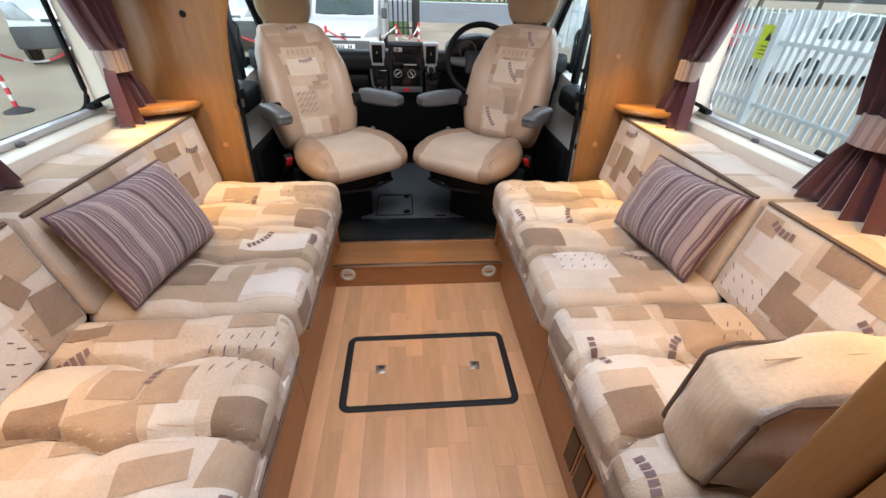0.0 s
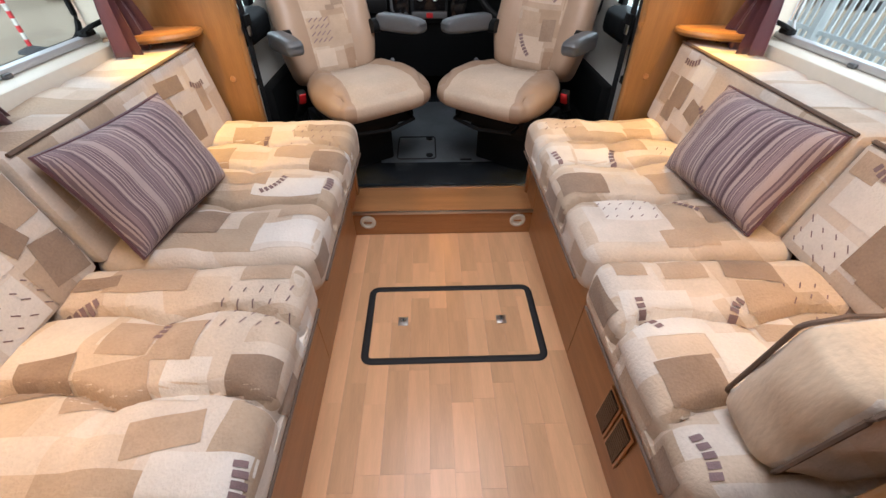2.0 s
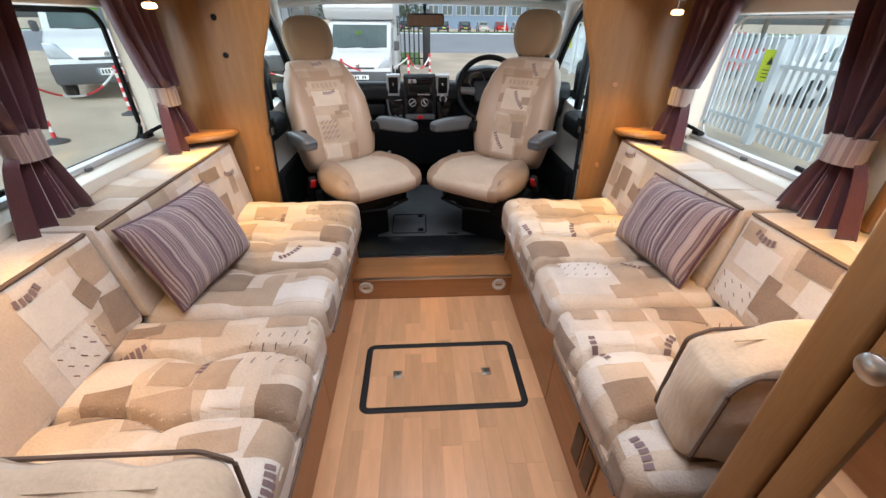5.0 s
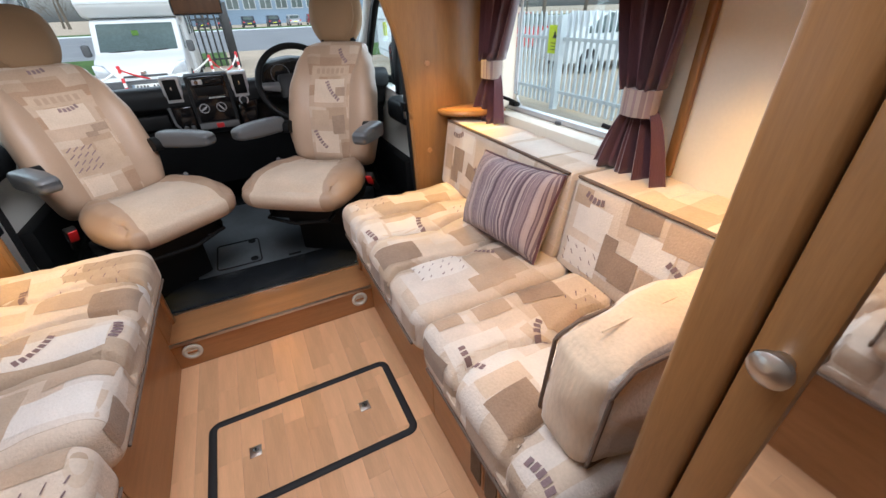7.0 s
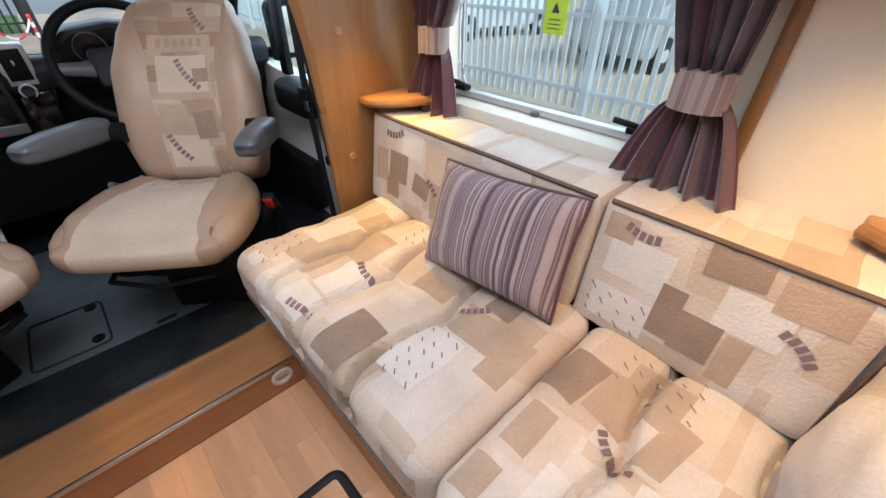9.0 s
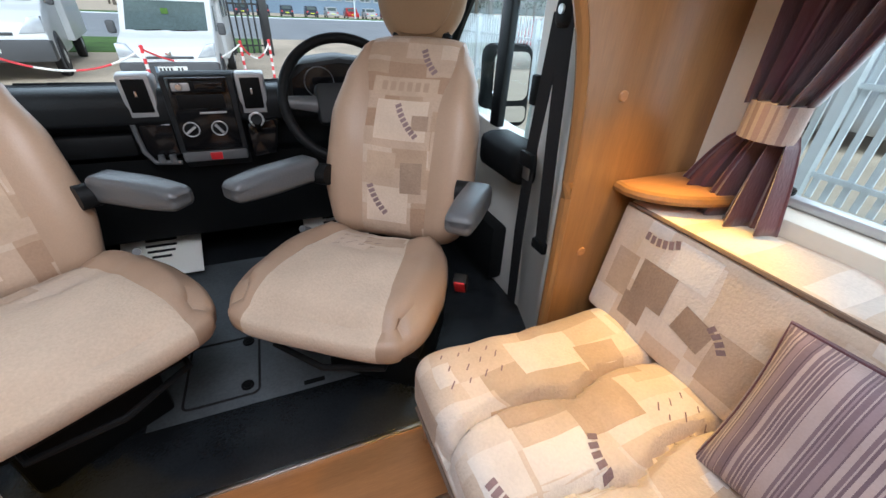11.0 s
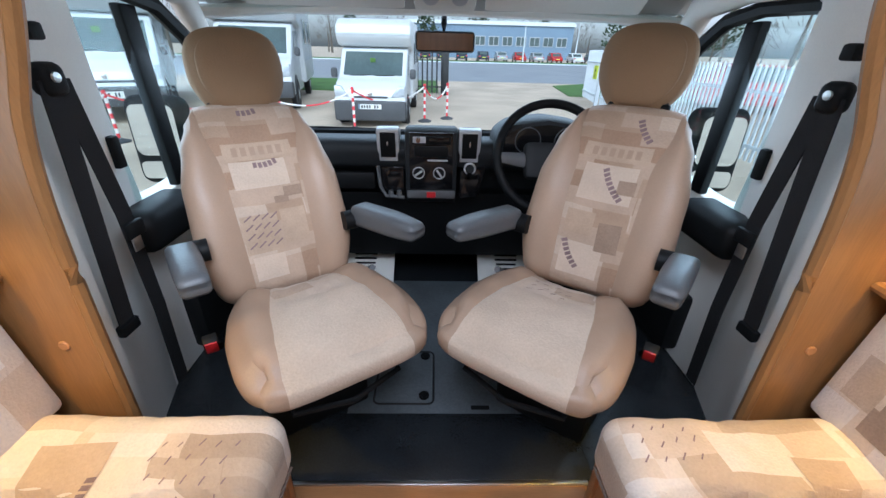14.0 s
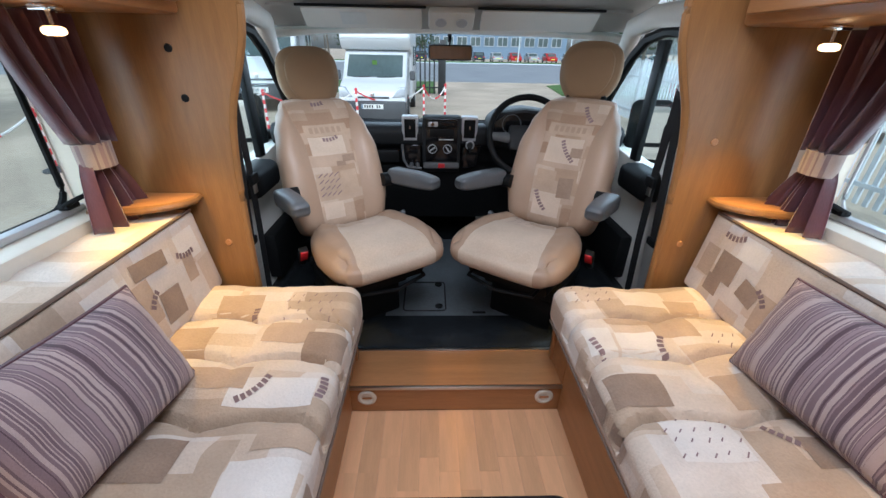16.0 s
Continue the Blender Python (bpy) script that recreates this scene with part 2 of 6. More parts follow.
SILVER = mat("silver_plastic", (0.55, 0.56, 0.57), 0.35, 0.3, 0.05, 5, 90, 0.03)
CHROME = mat("chrome", (0.75, 0.75, 0.76), 0.15, 1.0, 0.04, 5, 60, 0.0)
STEEL = mat("brushed_metal", (0.55, 0.54, 0.52), 0.32, 1.0, 0.08, 6, 90, 0.05)
RED = mat("red_plastic", (0.5, 0.015, 0.02), 0.4, 0, 0.08, 6, 60, 0.02)
GREYARM = mat("grey_armrest_vinyl", (0.10, 0.105, 0.11), 0.36, 0, 0.12, 6, 220, 0.2)
SATIN = mat("plum_satin", (0.085, 0.026, 0.036), 0.42, 0, 0.25, 14, 240, 0.2, (1, 1, 0.25), sheen=0.4)
TIE = striped("tieback_cloth", 1, 60, ((0, (0.22, 0.155, 0.145)), (0.45, (0.33, 0.26, 0.225)), (0.55, (0.26, 0.185, 0.18))))
LINING = mat("curtain_lining", (0.72, 0.66, 0.56), 0.9, 0, 0.06, 8, 200, 0.2)
PRINT = mat("plum_print", (0.22, 0.15, 0.15), 0.95, 0, 0.25, 20, 300, 0.2)
PIPING = mat("brown_piping", (0.14, 0.095, 0.07), 0.9, 0, 0.15, 20, 300, 0.2)
CREAMCLOTH = mat("cream_chenille", (0.64, 0.50, 0.355), 0.95, 0, 0.16, 9, 150, 0.3, (1, 1, 0.3), sheen=0.2)
CLOTH = patchwork("patchwork_cloth", ((0.0, (0.40, 0.30, 0.215)), (0.12, (0.45, 0.345, 0.25)), (0.26, (0.56, 0.445, 0.34)), (0.40, (0.62, 0.52, 0.42)), (0.56, (0.64, 0.565, 0.49)), (0.74, (0.58, 0.465, 0.355))), 7.0)
CABCLOTH = patchwork("cab_patchwork_cloth", ((0.0, (0.34, 0.225, 0.15)), (0.25, (0.39, 0.275, 0.19)), (0.45, (0.45, 0.335, 0.245)), (0.70, (0.50, 0.395, 0.305))), 9.0, (0.0, 1.0))
CABPLAIN = mat("cab_plain_cloth", (0.54, 0.43, 0.325), 0.95, 0, 0.16, 7, 180, 0.35, sheen=0.15, spec=0.2)
VINYL = mat("tan_leatherette", (0.37, 0.255, 0.175), 0.46, 0, 0.09, 5, 240, 0.12)
HEADREST = mat("tan_headrest_cloth", (0.27, 0.17, 0.09), 0.8, 0, 0.06, 6, 260, 0.3)
PILLOW = striped("mauve_striped_cloth", 0, 58, ((0, (0.10, 0.065, 0.075)), (0.36, (0.20, 0.14, 0.155)), (0.46, (0.42, 0.33, 0.31)), (0.52, (0.16, 0.11, 0.125)), (0.60, (0.28, 0.205, 0.215))))
GLASS = glass_mat("window_glass", (0.89, 0.965, 0.965), 0.04)
MIRROR = mat("mirror_glass", (0.85, 0.86, 0.86), 0.03, 1.0, 0.01, 3, 30, 0.0)
LAMP = mat("warm_lamp_glass", (1.0, 0.62, 0.26), 0.4, emit=4.0)
GLOSSBLACK = mat("gloss_black", (0.008, 0.008, 0.009), 0.12, 0, 0.1, 4, 60, 0)
# outdoors
GRAVEL = mat("sandy_gravel", (0.52, 0.435, 0.335), 0.95, 0, 0.28, 0.6, 18, 0.6)
ASPHALT = mat("wet_asphalt", (0.25, 0.265, 0.28), 0.5, 0, 0.2, 0.4, 30, 0.3)
GRASS = mat("verge_grass", (0.075, 0.16, 0.03), 0.95, 0, 0.4, 1.5, 25, 0.6)
GALV = mat("galvanised_steel", (0.60, 0.66, 0.70), 0.6, 0.0, 0.1, 4, 40, 0.05)
BLACKSTEEL = mat("black_painted_steel", (0.02, 0.021, 0.022), 0.5, 0, 0.15, 4, 40, 0.05)
WHITE = mat("white_gelcoat", (0.62, 0.65, 0.67), 0.3, 0, 0.04, 1.5, 20, 0.0)
BUMPER = mat("dark_grey_bumper", (0.06, 0.064, 0.07), 0.6, 0, 0.1, 4, 60, 0.1)
CARGLASS = mat("dark_car_glass", (0.07, 0.10, 0.10), 0.08, 0, 0.3, 1.2, 20, 0.0, spec=0.8)
HEADLIGHT = mat("headlamp_glass", (0.5, 0.55, 0.6), 0.12, 0.3, 0.2, 9, 60, 0.0)
CARRED = mat("red_car_paint", (0.42, 0.02, 0.02), 0.25, 0, 0.05, 2, 20, 0)
CARBLUE = mat("dark_car_paint", (0.03, 0.035, 0.05), 0.25, 0, 0.05, 2, 20, 0)
CARSILVER = mat("silver_car_paint", (0.42, 0.44, 0.46), 0.28, 0.3, 0.05, 2, 20, 0)
YELLOW = mat("yellow_sign", (0.62, 0.75, 0.03), 0.5, 0, 0.04, 3, 20, 0)
POSTRED = mat("post_red", (0.62, 0.04, 0.05), 0.5, 0, 0.06, 6, 40, 0)
POSTWHITE = mat("post_white", (0.75, 0.74, 0.72), 0.5, 0, 0.06, 6, 40, 0)
CLAD = mat("blue_grey_cladding", (0.15, 0.22, 0.30), 0.55, 0, 0.08, 0.5, 8, 0.1)
PLATE = mat("number_plate", (0.7, 0.72, 0.7), 0.4, 0, 0.05, 6, 40, 0)
BARK = mat("bare_twigs", (0.11, 0.095, 0.075), 0.95, 0, 0.3, 3, 30, 0.2)
LEAF = mat("dark_evergreen", (0.035, 0.06, 0.028), 0.9, 0, 0.4, 1.5, 12, 0.4)


# ---- mesh helpers ----
def bm_box(x0, x1, y0, y1, z0, z1, bevel=0.0, seg=2):
    bm = bmesh.new()
    bmesh.ops.create_cube(bm, size=1, matrix=Matrix.Translation(((x0 + x1) / 2, (y0 + y1) / 2, (z0 + z1) / 2)) @ Matrix.Diagonal((abs(x1 - x0), abs(y1 - y0), abs(z1 - z0), 1)))
    if bevel:
        bmesh.ops.bevel(bm, geom=bm.edges[:], offset=bevel, segments=seg, affect="EDGES", profile=0.5)
    return bm


def bm_prism(poly, axis, a, b, bevel=0.0):
    """A polygon of pairs, drawn out along an axis: x takes (y, z), y takes (x, z), z takes (x, y)."""
    bm = bmesh.new()
    put = {"x": lambda u, v, w: (w, u, v), "y": lambda u, v, w: (u, w, v), "z": lambda u, v, w: (u, v, w)}[axis]
    lo = [bm.verts.new(put(u, v, a)) for u, v in poly]
    hi = [bm.verts.new(put(u, v, b)) for u, v in poly]
    k = len(poly)
    bm.faces.new(lo)
    bm.faces.new(hi)
    for i in range(k):
        bm.faces.new((lo[i], lo[(i + 1) % k], hi[(i + 1) % k], hi[i]))
    bmesh.ops.recalc_face_normals(bm, faces=bm.faces[:])
    if bevel:
        bmesh.ops.bevel(bm, geom=bm.edges[:], offset=bevel, segments=2, affect="EDGES", profile=0.5)
    return bm


def bm_tube(points, r, sides=8, closed=False, flat=1.0):
    bm = bmesh.new()
    pts = [Vector(p) for p in points]
    rings = []
    k = len(pts)
    up = Vector((0, 0, 1))
    for i, p in enumerate(pts):
        if closed:
            d = pts[(i + 1) % k] - pts[i - 1]
        else:
            d = pts[min(i + 1, k - 1)] - pts[max(i - 1, 0)]
        d.normalize()
        side = d.cross(up)
        if side.length < 0.05:
            side = d.cross(Vector((0, 1, 0)))
        side.normalize()
        top = side.cross(d).normalized()
        rad = r[i] if isinstance(r, (list, tuple)) else r
        rings.append([bm.verts.new(p + side * math.cos(2 * math.pi * j / sides) * rad + top * math.sin(2 * math.pi * j / sides) * rad * flat) for j in range(sides)])
    for i in range(k if closed else k - 1):
        a, b = rings[i], rings[(i + 1) % k]
        for j in range(sides):
            bm.faces.new((a[j], a[(j + 1) % sides], b[(j + 1) % sides], b[j]))
    if not closed:
        bm.faces.new(rings[0])
        bm.faces.new(rings[-1])
    bmesh.ops.recalc_face_normals(bm, faces=bm.faces[:])
    return bm


def bm_lathe(profile, m, sides=20):
    """A profile of (radius, height) turned round local z."""
    bm = bmesh.new()
    rings = []
    for r, z in profile:
        rings.append([bm.verts.new(m @ Vector((max(r, 1e-4) * math.cos(2 * math.pi * j / sides), max(r, 1e-4) * math.sin(2 * math.pi * j / sides), z))) for j in range(sides)])
    for a, b in zip(rings, rings[1:]):
        for j in range(sides):
            bm.faces.new((a[j], a[(j + 1) % sides], b[(j + 1) % sides], b[j]))
    bm.faces.new(rings[0])
    bm.faces.new(rings[-1])
    bmesh.ops.recalc_face_normals(bm, faces=bm.faces[:])
    return bm


def soft_box(size, r, step, shape=None):
    """A padded box round the origin with rounded edges; shape(p, q) returns p moved, q being p's place in the unit box."""
    bm = bmesh.new()
    h = Vector(size) / 2
    inner = Vector([max(a - r, 0.001) for a in h])
    n = [max(2, int(round(s / step))) for s in size]
    seen = {}

    def vert(i, j, k):
        key = (i, j, k)
        if key not in seen:
            q = Vector((2 * i / n[0] - 1, 2 * j / n[1] - 1, 2 * k / n[2] - 1))
            p = Vector((q.x * h.x, q.y * h.y, q.z * h.z))
            c = Vector([max(-inner[a], min(inner[a], p[a])) for a in range(3)])
            d = p - c
            if d.length > 1e-6:
                p = c + d.normalized() * min(r, max(abs(d.x), abs(d.y), abs(d.z)) if d.length > r else d.length)
            if shape:
                p = shape(p, q)
            seen[key] = bm.verts.new(p)
        return seen[key]

    for a in range(3):
        b, c = (a + 1) % 3, (a + 2) % 3
        for end in (0, n[a]):
            for i in range(n[b]):
                for j in range(n[c]):
                    quad = []
                    for di, dj in ((0, 0), (1, 0), (1, 1), (0, 1)):
                        idx = [0, 0, 0]
                        idx[a], idx[b], idx[c] = end, i + di, j + dj
                        quad.append(vert(*idx))
                    if end == 0:
                        quad.reverse()
                    bm.faces.new(quad)
    return bm


def part(name, bm, material, parent=None, label="", smooth=True, m=None):
    me = bpy.data.meshes.new(name)
    if m is not None:
        bmesh.ops.transform(bm, matrix=m, verts=bm.verts[:])
    bm.normal_update()
    bm.to_mesh(me)
    bm.free()
    me.materials.append(material)
    if smooth:
        me.shade_smooth()
        if hasattr(me, "set_sharp_from_angle"):
            me.set_sharp_from_angle(angle=radians(40))
    ob = new(name, me)
    if parent:
        ob.parent = parent
    return tagged(ob, label)


def thing(name, label, category, group="", kind="", at=None):
    ob = new(name)
    ob.empty_display_size = 0.1
    if at is not None:
        ob.matrix_basis = at if isinstance(at, Matrix) else Matrix.Translation(at)
    return tagged(ob, label, category, group, kind)


def solid(name, bm, material, label, category="", kind="structure", group=""):
    return tagged(part(name, bm, material), label, category, group, kind)


# ---- living area: floor, step, walls, ceiling ----
floor = solid("floor", bm_box(-0.46, 0.46, -1.3, 1.775, -0.05, -0.003), WOOD_Y, "light oak strip floor of the aisle", "floor")
step = thing("step", "honey wood step up to the cab with a metal nosing", "step", kind="structure")
part("riser", bm_box(-0.40, 0.40, 1.77, 1.79, 0.0, 0.108), WOOD_X, step)
part("tread", bm_box(-0.40, 0.40, 1.766, 1.962, 0.108, 0.122, 0.003), WOOD_X, step)
part("nosing", bm_box(-0.395, 0.395, 1.760, 1.771, 0.112, 0.126, 0.003), STEEL, step, "bright metal nosing strip")
part("edge_strip", bm_box(-0.40, 0.40, 1.955, 1.968, 0.120, 0.128, 0.002), STEEL, step, "thin metal edge strip")
for x in (-0.325, 0.325):
    v = thing("heater_outlet", "small round cream warm-air outlet in the step riser", "vent", "outlets in the step")
    mv = Matrix.Translation((x, 1.770, 0.070)) @ pose(0, 0, 0, 90)
    part("ring", bm_lathe(((0.018, 0.002), (0.034, 0.002), (0.034, 0.006), (0.030, 0.009), (0.024, 0.009), (0.018, 0.004)), mv, 24), CREAM, v)
    part("throat", bm_lathe(((0.001, 0.001), (0.019, 0.001), (0.019, 0.003), (0.001, 0.003)), mv, 20), BLACK, v)
    part("flap", bm_box(x - 0.017, x + 0.017, 1.762, 1.765, 0.066, 0.074, 0.001), WOOD_X, v)


def side_wall(s, y0, y1, z0, z1, name, wname):
    """A side wall with a window opening; s is its side."""
    w = thing(name, "cream side wall of the motorhome", "wall", kind="structure")
    xa, xb = sorted((s * 1.06, s * 1.12))
    part("panel", bm_box(xa, xb, -1.3, y0, 0, 1.95), WALL, w)
    part("panel", bm_box(xa, xb, y1, 1.965, 0, 1.95), WALL, w)
    part("panel", bm_box(xa, xb, y0 + 0.003, y1 - 0.003, 0, z0 - 0.02), WALL, w)
    part("panel", bm_box(xa, xb, y0 + 0.003, y1 - 0.003, z1 + 0.02, 1.95), WALL, w)
    win = thing(wname, "hinged caravan window with a cream inner frame", "window", kind="structure")
    fa, fb = sorted((s * 1.035, s * 1.125))
    part("sill", bm_box(*sorted((s * 1.02, s * 1.13)), y0 - 0.05, y1 + 0.05, z0 - 0.065, z0 + 0.004, 0.012), CREAM, win)
    part("head", bm_box(fa, fb, y0 - 0.05, y1 + 0.05, z1 - 0.004, z1 + 0.06, 0.012), CREAM, win)
    for ya, yb in ((y0 - 0.05, y0 - 0.002), (y1 + 0.002, y1 + 0.05)):
        part("jamb", bm_box(fa, fb, ya, yb, z0 - 0.002, z1 + 0.002, 0.012), CREAM, win)
    seal = [(s * 1.128, y, z) for y, z in rounded_rect(y0 + 0.012, y1 - 0.012, z0 + 0.012, z1 - 0.012, 0.06)]
    part("seal", bm_tube(seal, 0.009 if s < 0 else 0.005, 6, True), BLACK if s < 0 else SILVER, win, "rubber window seal")
    part("rail", bm_box(*sorted((s * 1.085, s * 1.115)), y0 + 0.01, y1 - 0.01, z0 + 0.005, z0 + 0.024, 0.004), SILVER, win, "aluminium bottom rail")
    pane = part("pane", bm_box(*sorted((s * 1.130, s * 1.136)), y0, y1, z0, z1), GLASS, win)
    pane.visible_shadow = False
    for y in (y0 + 0.06, y1 - 0.06):
        latch = part("latch", bm_box(*sorted((s * 1.07, s * 1.10)), y - 0.022, y + 0.022, z0 + 0.024, z0 + 0.040, 0.005), BLACK, win, "black window catch")
        part("lever", bm_tube([(s * 1.085, y - 0.02, z0 + 0.036), (s * 1.06, y, z0 + 0.05), (s * 1.05, y + 0.045, z0 + 0.056)], 0.007, 8), BLACK, latch)
    part("rail_button", bm_box(*sorted((s * 1.075, s * 1.088)), (y0 + y1) / 2 - 0.012, (y0 + y1) / 2 + 0.012, z0 + 0.004, z0 + 0.016, 0.003), GREYARM, win)
    return win


def rounded_rect(a0, a1, b0, b1, r, k=5):
    out = []
    for ca, cb, start in ((a1 - r, b1 - r, 0), (a0 + r, b1 - r, 90), (a0 + r, b0 + r, 180), (a1 - r, b0 + r, 270)):
        for i in range(k + 1):
            g = radians(start + 90 * i / k)
            out.append((ca + r * math.cos(g), cb + r * math.sin(g)))
    return out


side_wall(1, 1.15, 1.82, 0.775, 1.225, "wall_right", "window_1")
side_wall(-1, 1.06, 1.83, 0.775, 1.225, "wall_left", "window_2")
solid("wall_rear", bm_box(-1.12, 1.12, -1.36, -1.3, 0, 1.95), WOOD, "plain wooden rear bulkhead", "wall")
ceil = bm_box(-1.12, -0.35, -1.36, 1.97, 1.95, 1.99)
for b in ((0.35, 1.12, -1.36, 1.97), (-0.35, 0.35, -1.36, 0.27), (-0.35, 0.35, 1.77, 1.97)):
    add = bm_box(b[0], b[1], b[2], b[3], 1.95, 1.99)
    tmp = bpy.data.meshes.new("tmp")
    add.to_mesh(tmp)
    add.free()
    ceil.from_mesh(tmp)
    bpy.data.meshes.remove(tmp)
solid("ceiling", ceil, CREAM, "cream ceiling with a rooflight opening", "ceiling")

# arch panels between living area and cab
ARCH_KNOTS = ((0.725, 0.10), (0.717, 0.43), (0.708, 0.72), (0.695, 0.92), (0.672, 1.05), (0.635, 1.15), (0.607, 1.24), (0.597, 1.34), (0.60, 1.50))


def smooth_line(knots, steps=6):
    """A flowing line through the knots."""
    out = []
    k = [Vector(p) for p in knots]
    for i in range(len(k) - 1):
        a, b, c, d = k[max(i - 1, 0)], k[i], k[i + 1], k[min(i + 2, len(k) - 1)]
        for n in range(steps):
            t = n / steps
            out.append(tuple(0.5 * (2 * b + (c - a) * t + (2 * a - 5 * b + 4 * c - d) * t * t + (3 * b - a - 3 * c + d) * t ** 3)))
    return out + [tuple(k[-1])]


ARCH = smooth_line(ARCH_KNOTS)
for s, nm in ((1, "arch_right"), (-1, "arch_left")):
    a = thing(nm, "tall honey wood arch panel with a wavy edge", "partition", kind="structure")
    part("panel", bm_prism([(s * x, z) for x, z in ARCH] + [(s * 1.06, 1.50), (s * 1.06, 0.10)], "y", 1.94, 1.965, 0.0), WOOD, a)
    edge = [(s * x, 1.9525, z) for x, z in ARCH]
    part("edging", bm_tube(edge, 0.014, 8), WOOD, a)
    caps = ((0.775, 0.615), (0.78, 0.965)) if s > 0 else ((0.775, 0.615), (0.793, 1.07), (0.803, 1.197))
    for i, (x, z) in enumerate(caps):
        dark = s < 0 and i > 0
        part("screw_cap", bm_lathe(((0.001, 0.002), (0.009, 0.002), (0.011, 0.0), (0.011, -0.003), (0.001, -0.003)), Matrix.Translation((s * x, 1.938, z)) @ pose(0, 0, 0, 90), 12), BLACK if dark else WOOD_X, a)
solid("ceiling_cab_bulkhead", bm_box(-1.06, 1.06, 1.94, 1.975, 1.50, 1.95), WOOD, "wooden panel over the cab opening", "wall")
for s in (1, -1):
    shelf = thing("corner_shelf", "small rounded honey wood corner shelf against the arch panel", "shelf", "front corner shelves")
    pts = [(s * 1.058, 1.938), (s * 0.83, 1.938)] + [(s * (1.058 - 0.235 * math.cos(g)), 1.92 - 0.13 * math.sin(g)) for g in [radians(8 + 82 * i / 8) for i in range(9)]]
    part("board", bm_prism(pts, "z", 0.765, 0.79, 0.004), WOOD_X, shelf)
    part("lipping", bm_tube([(x, y, 0.7775) for x, y in pts[1:]], 0.0115, 8, False, 1.0), WOOD, shelf)

# overhead lockers
for s in (1, -1):
    lk = thing("overhead_locker", "long wooden overhead locker above the window", "cabinet", "overhead lockers")
    part("body", bm_box(*sorted((s * 0.745, s * 1.058)), 0.62, 1.936, 1.275, 1.94, 0.012), WOOD_Y, lk)
    part("door", bm_box(*sorted((s * 0.72, s * 0.743)), 0.66, 1.27, 1.30, 1.75, 0.006), WOOD_Y, lk)
    part("door", bm_box(*sorted((s * 0.72, s * 0.743)), 1.28, 1.90, 1.30, 1.75, 0.006), WOOD_Y, lk)
    for x, y, watts, cone, aim in ((0.88, 1.79 if s > 0 else 1.69, 20.0, 68, (0.72, 1.76)), (0.80, 0.80, 11.0, 108 if s > 0 else 80, (0.84, 0.74))):
        sp = thing("spot_lamp", "small lit warm spot lamp under the overhead locker", "lamp", "spot lamps")
        part("bracket", bm_box(*sorted((s * (x - 0.022), s * (x + 0.022))), y - 0.02, y + 0.02, 1.262, 1.274, 0.003), CHROME, sp)
        part("stem", bm_tube([(s * x, y, 1.264), (s * x, y, 1.238)], 0.005, 8), CHROME, sp)
        part("glass", soft_box((0.034, 0.036, 0.018), 0.008, 0.009), LAMP, sp, "glowing warm lamp glass", m=Matrix.Translation((s * x, y, 1.226)))
        lamp = new("spot_light", bpy.data.lights.new("spot_light", "SPOT"))
        lamp.data.energy, lamp.data.color = watts, (1.0, 0.55, 0.05) if y > 1 else (1.0, 0.54, 0.12)
        lamp.data.spot_size, lamp.data.spot_blend, lamp.data.shadow_soft_size = radians(cone), 1.0, 0.02
        lamp.matrix_world = look((s * x, y, 1.205), (s * aim[0], aim[1], 0.5))


# ---- benches ----
def channels(seams, cross, y_mid, x_mid, top, depth=0.027):
    """Puffed channels across a seat cushion, with seams at the given places."""
    def f(p, q):
        p = p.copy()
        if q.z > -0.2:
            wx, wy = p.x + x_mid, p.y + y_mid
            d = 0
            for sy in seams:
                bow = sy - 0.012 + 0.028 * abs(math.sin(math.pi * (abs(wx) - 0.60) / 0.268))
                d += 1.25 * math.exp(-((wy - bow) / 0.0085) ** 2)
                d += 0.45 * math.exp(-((wy - bow) / 0.05) ** 2)
                d += 0.15 * math.exp(-((wy - sy + 0.012) ** 2 + (abs(wx) - 0.60) ** 2) / 0.0009)
            for cx in cross:
                d += 0.2 * math.exp(-((wx - cx) / 0.014) ** 2) * max(0.25, 0.5 + 0.5 * math.cos((wy - y_mid) * 14))
            g = max(0, q.z)
            p.z -= depth * d * (0.35 + 0.65 * g)
            side = 1 if x_mid > 0 else -1
            if q.x * side < -0.85:
                p.x += side * 0.010 * d
            p.z += 0.012 * noise.noise(Vector((wx * 5, wy * 5, 3.1 * top))) + 0.006 * noise.noise(Vector((wx * 16, wy * 16, 1.7)))
        return p
    return f


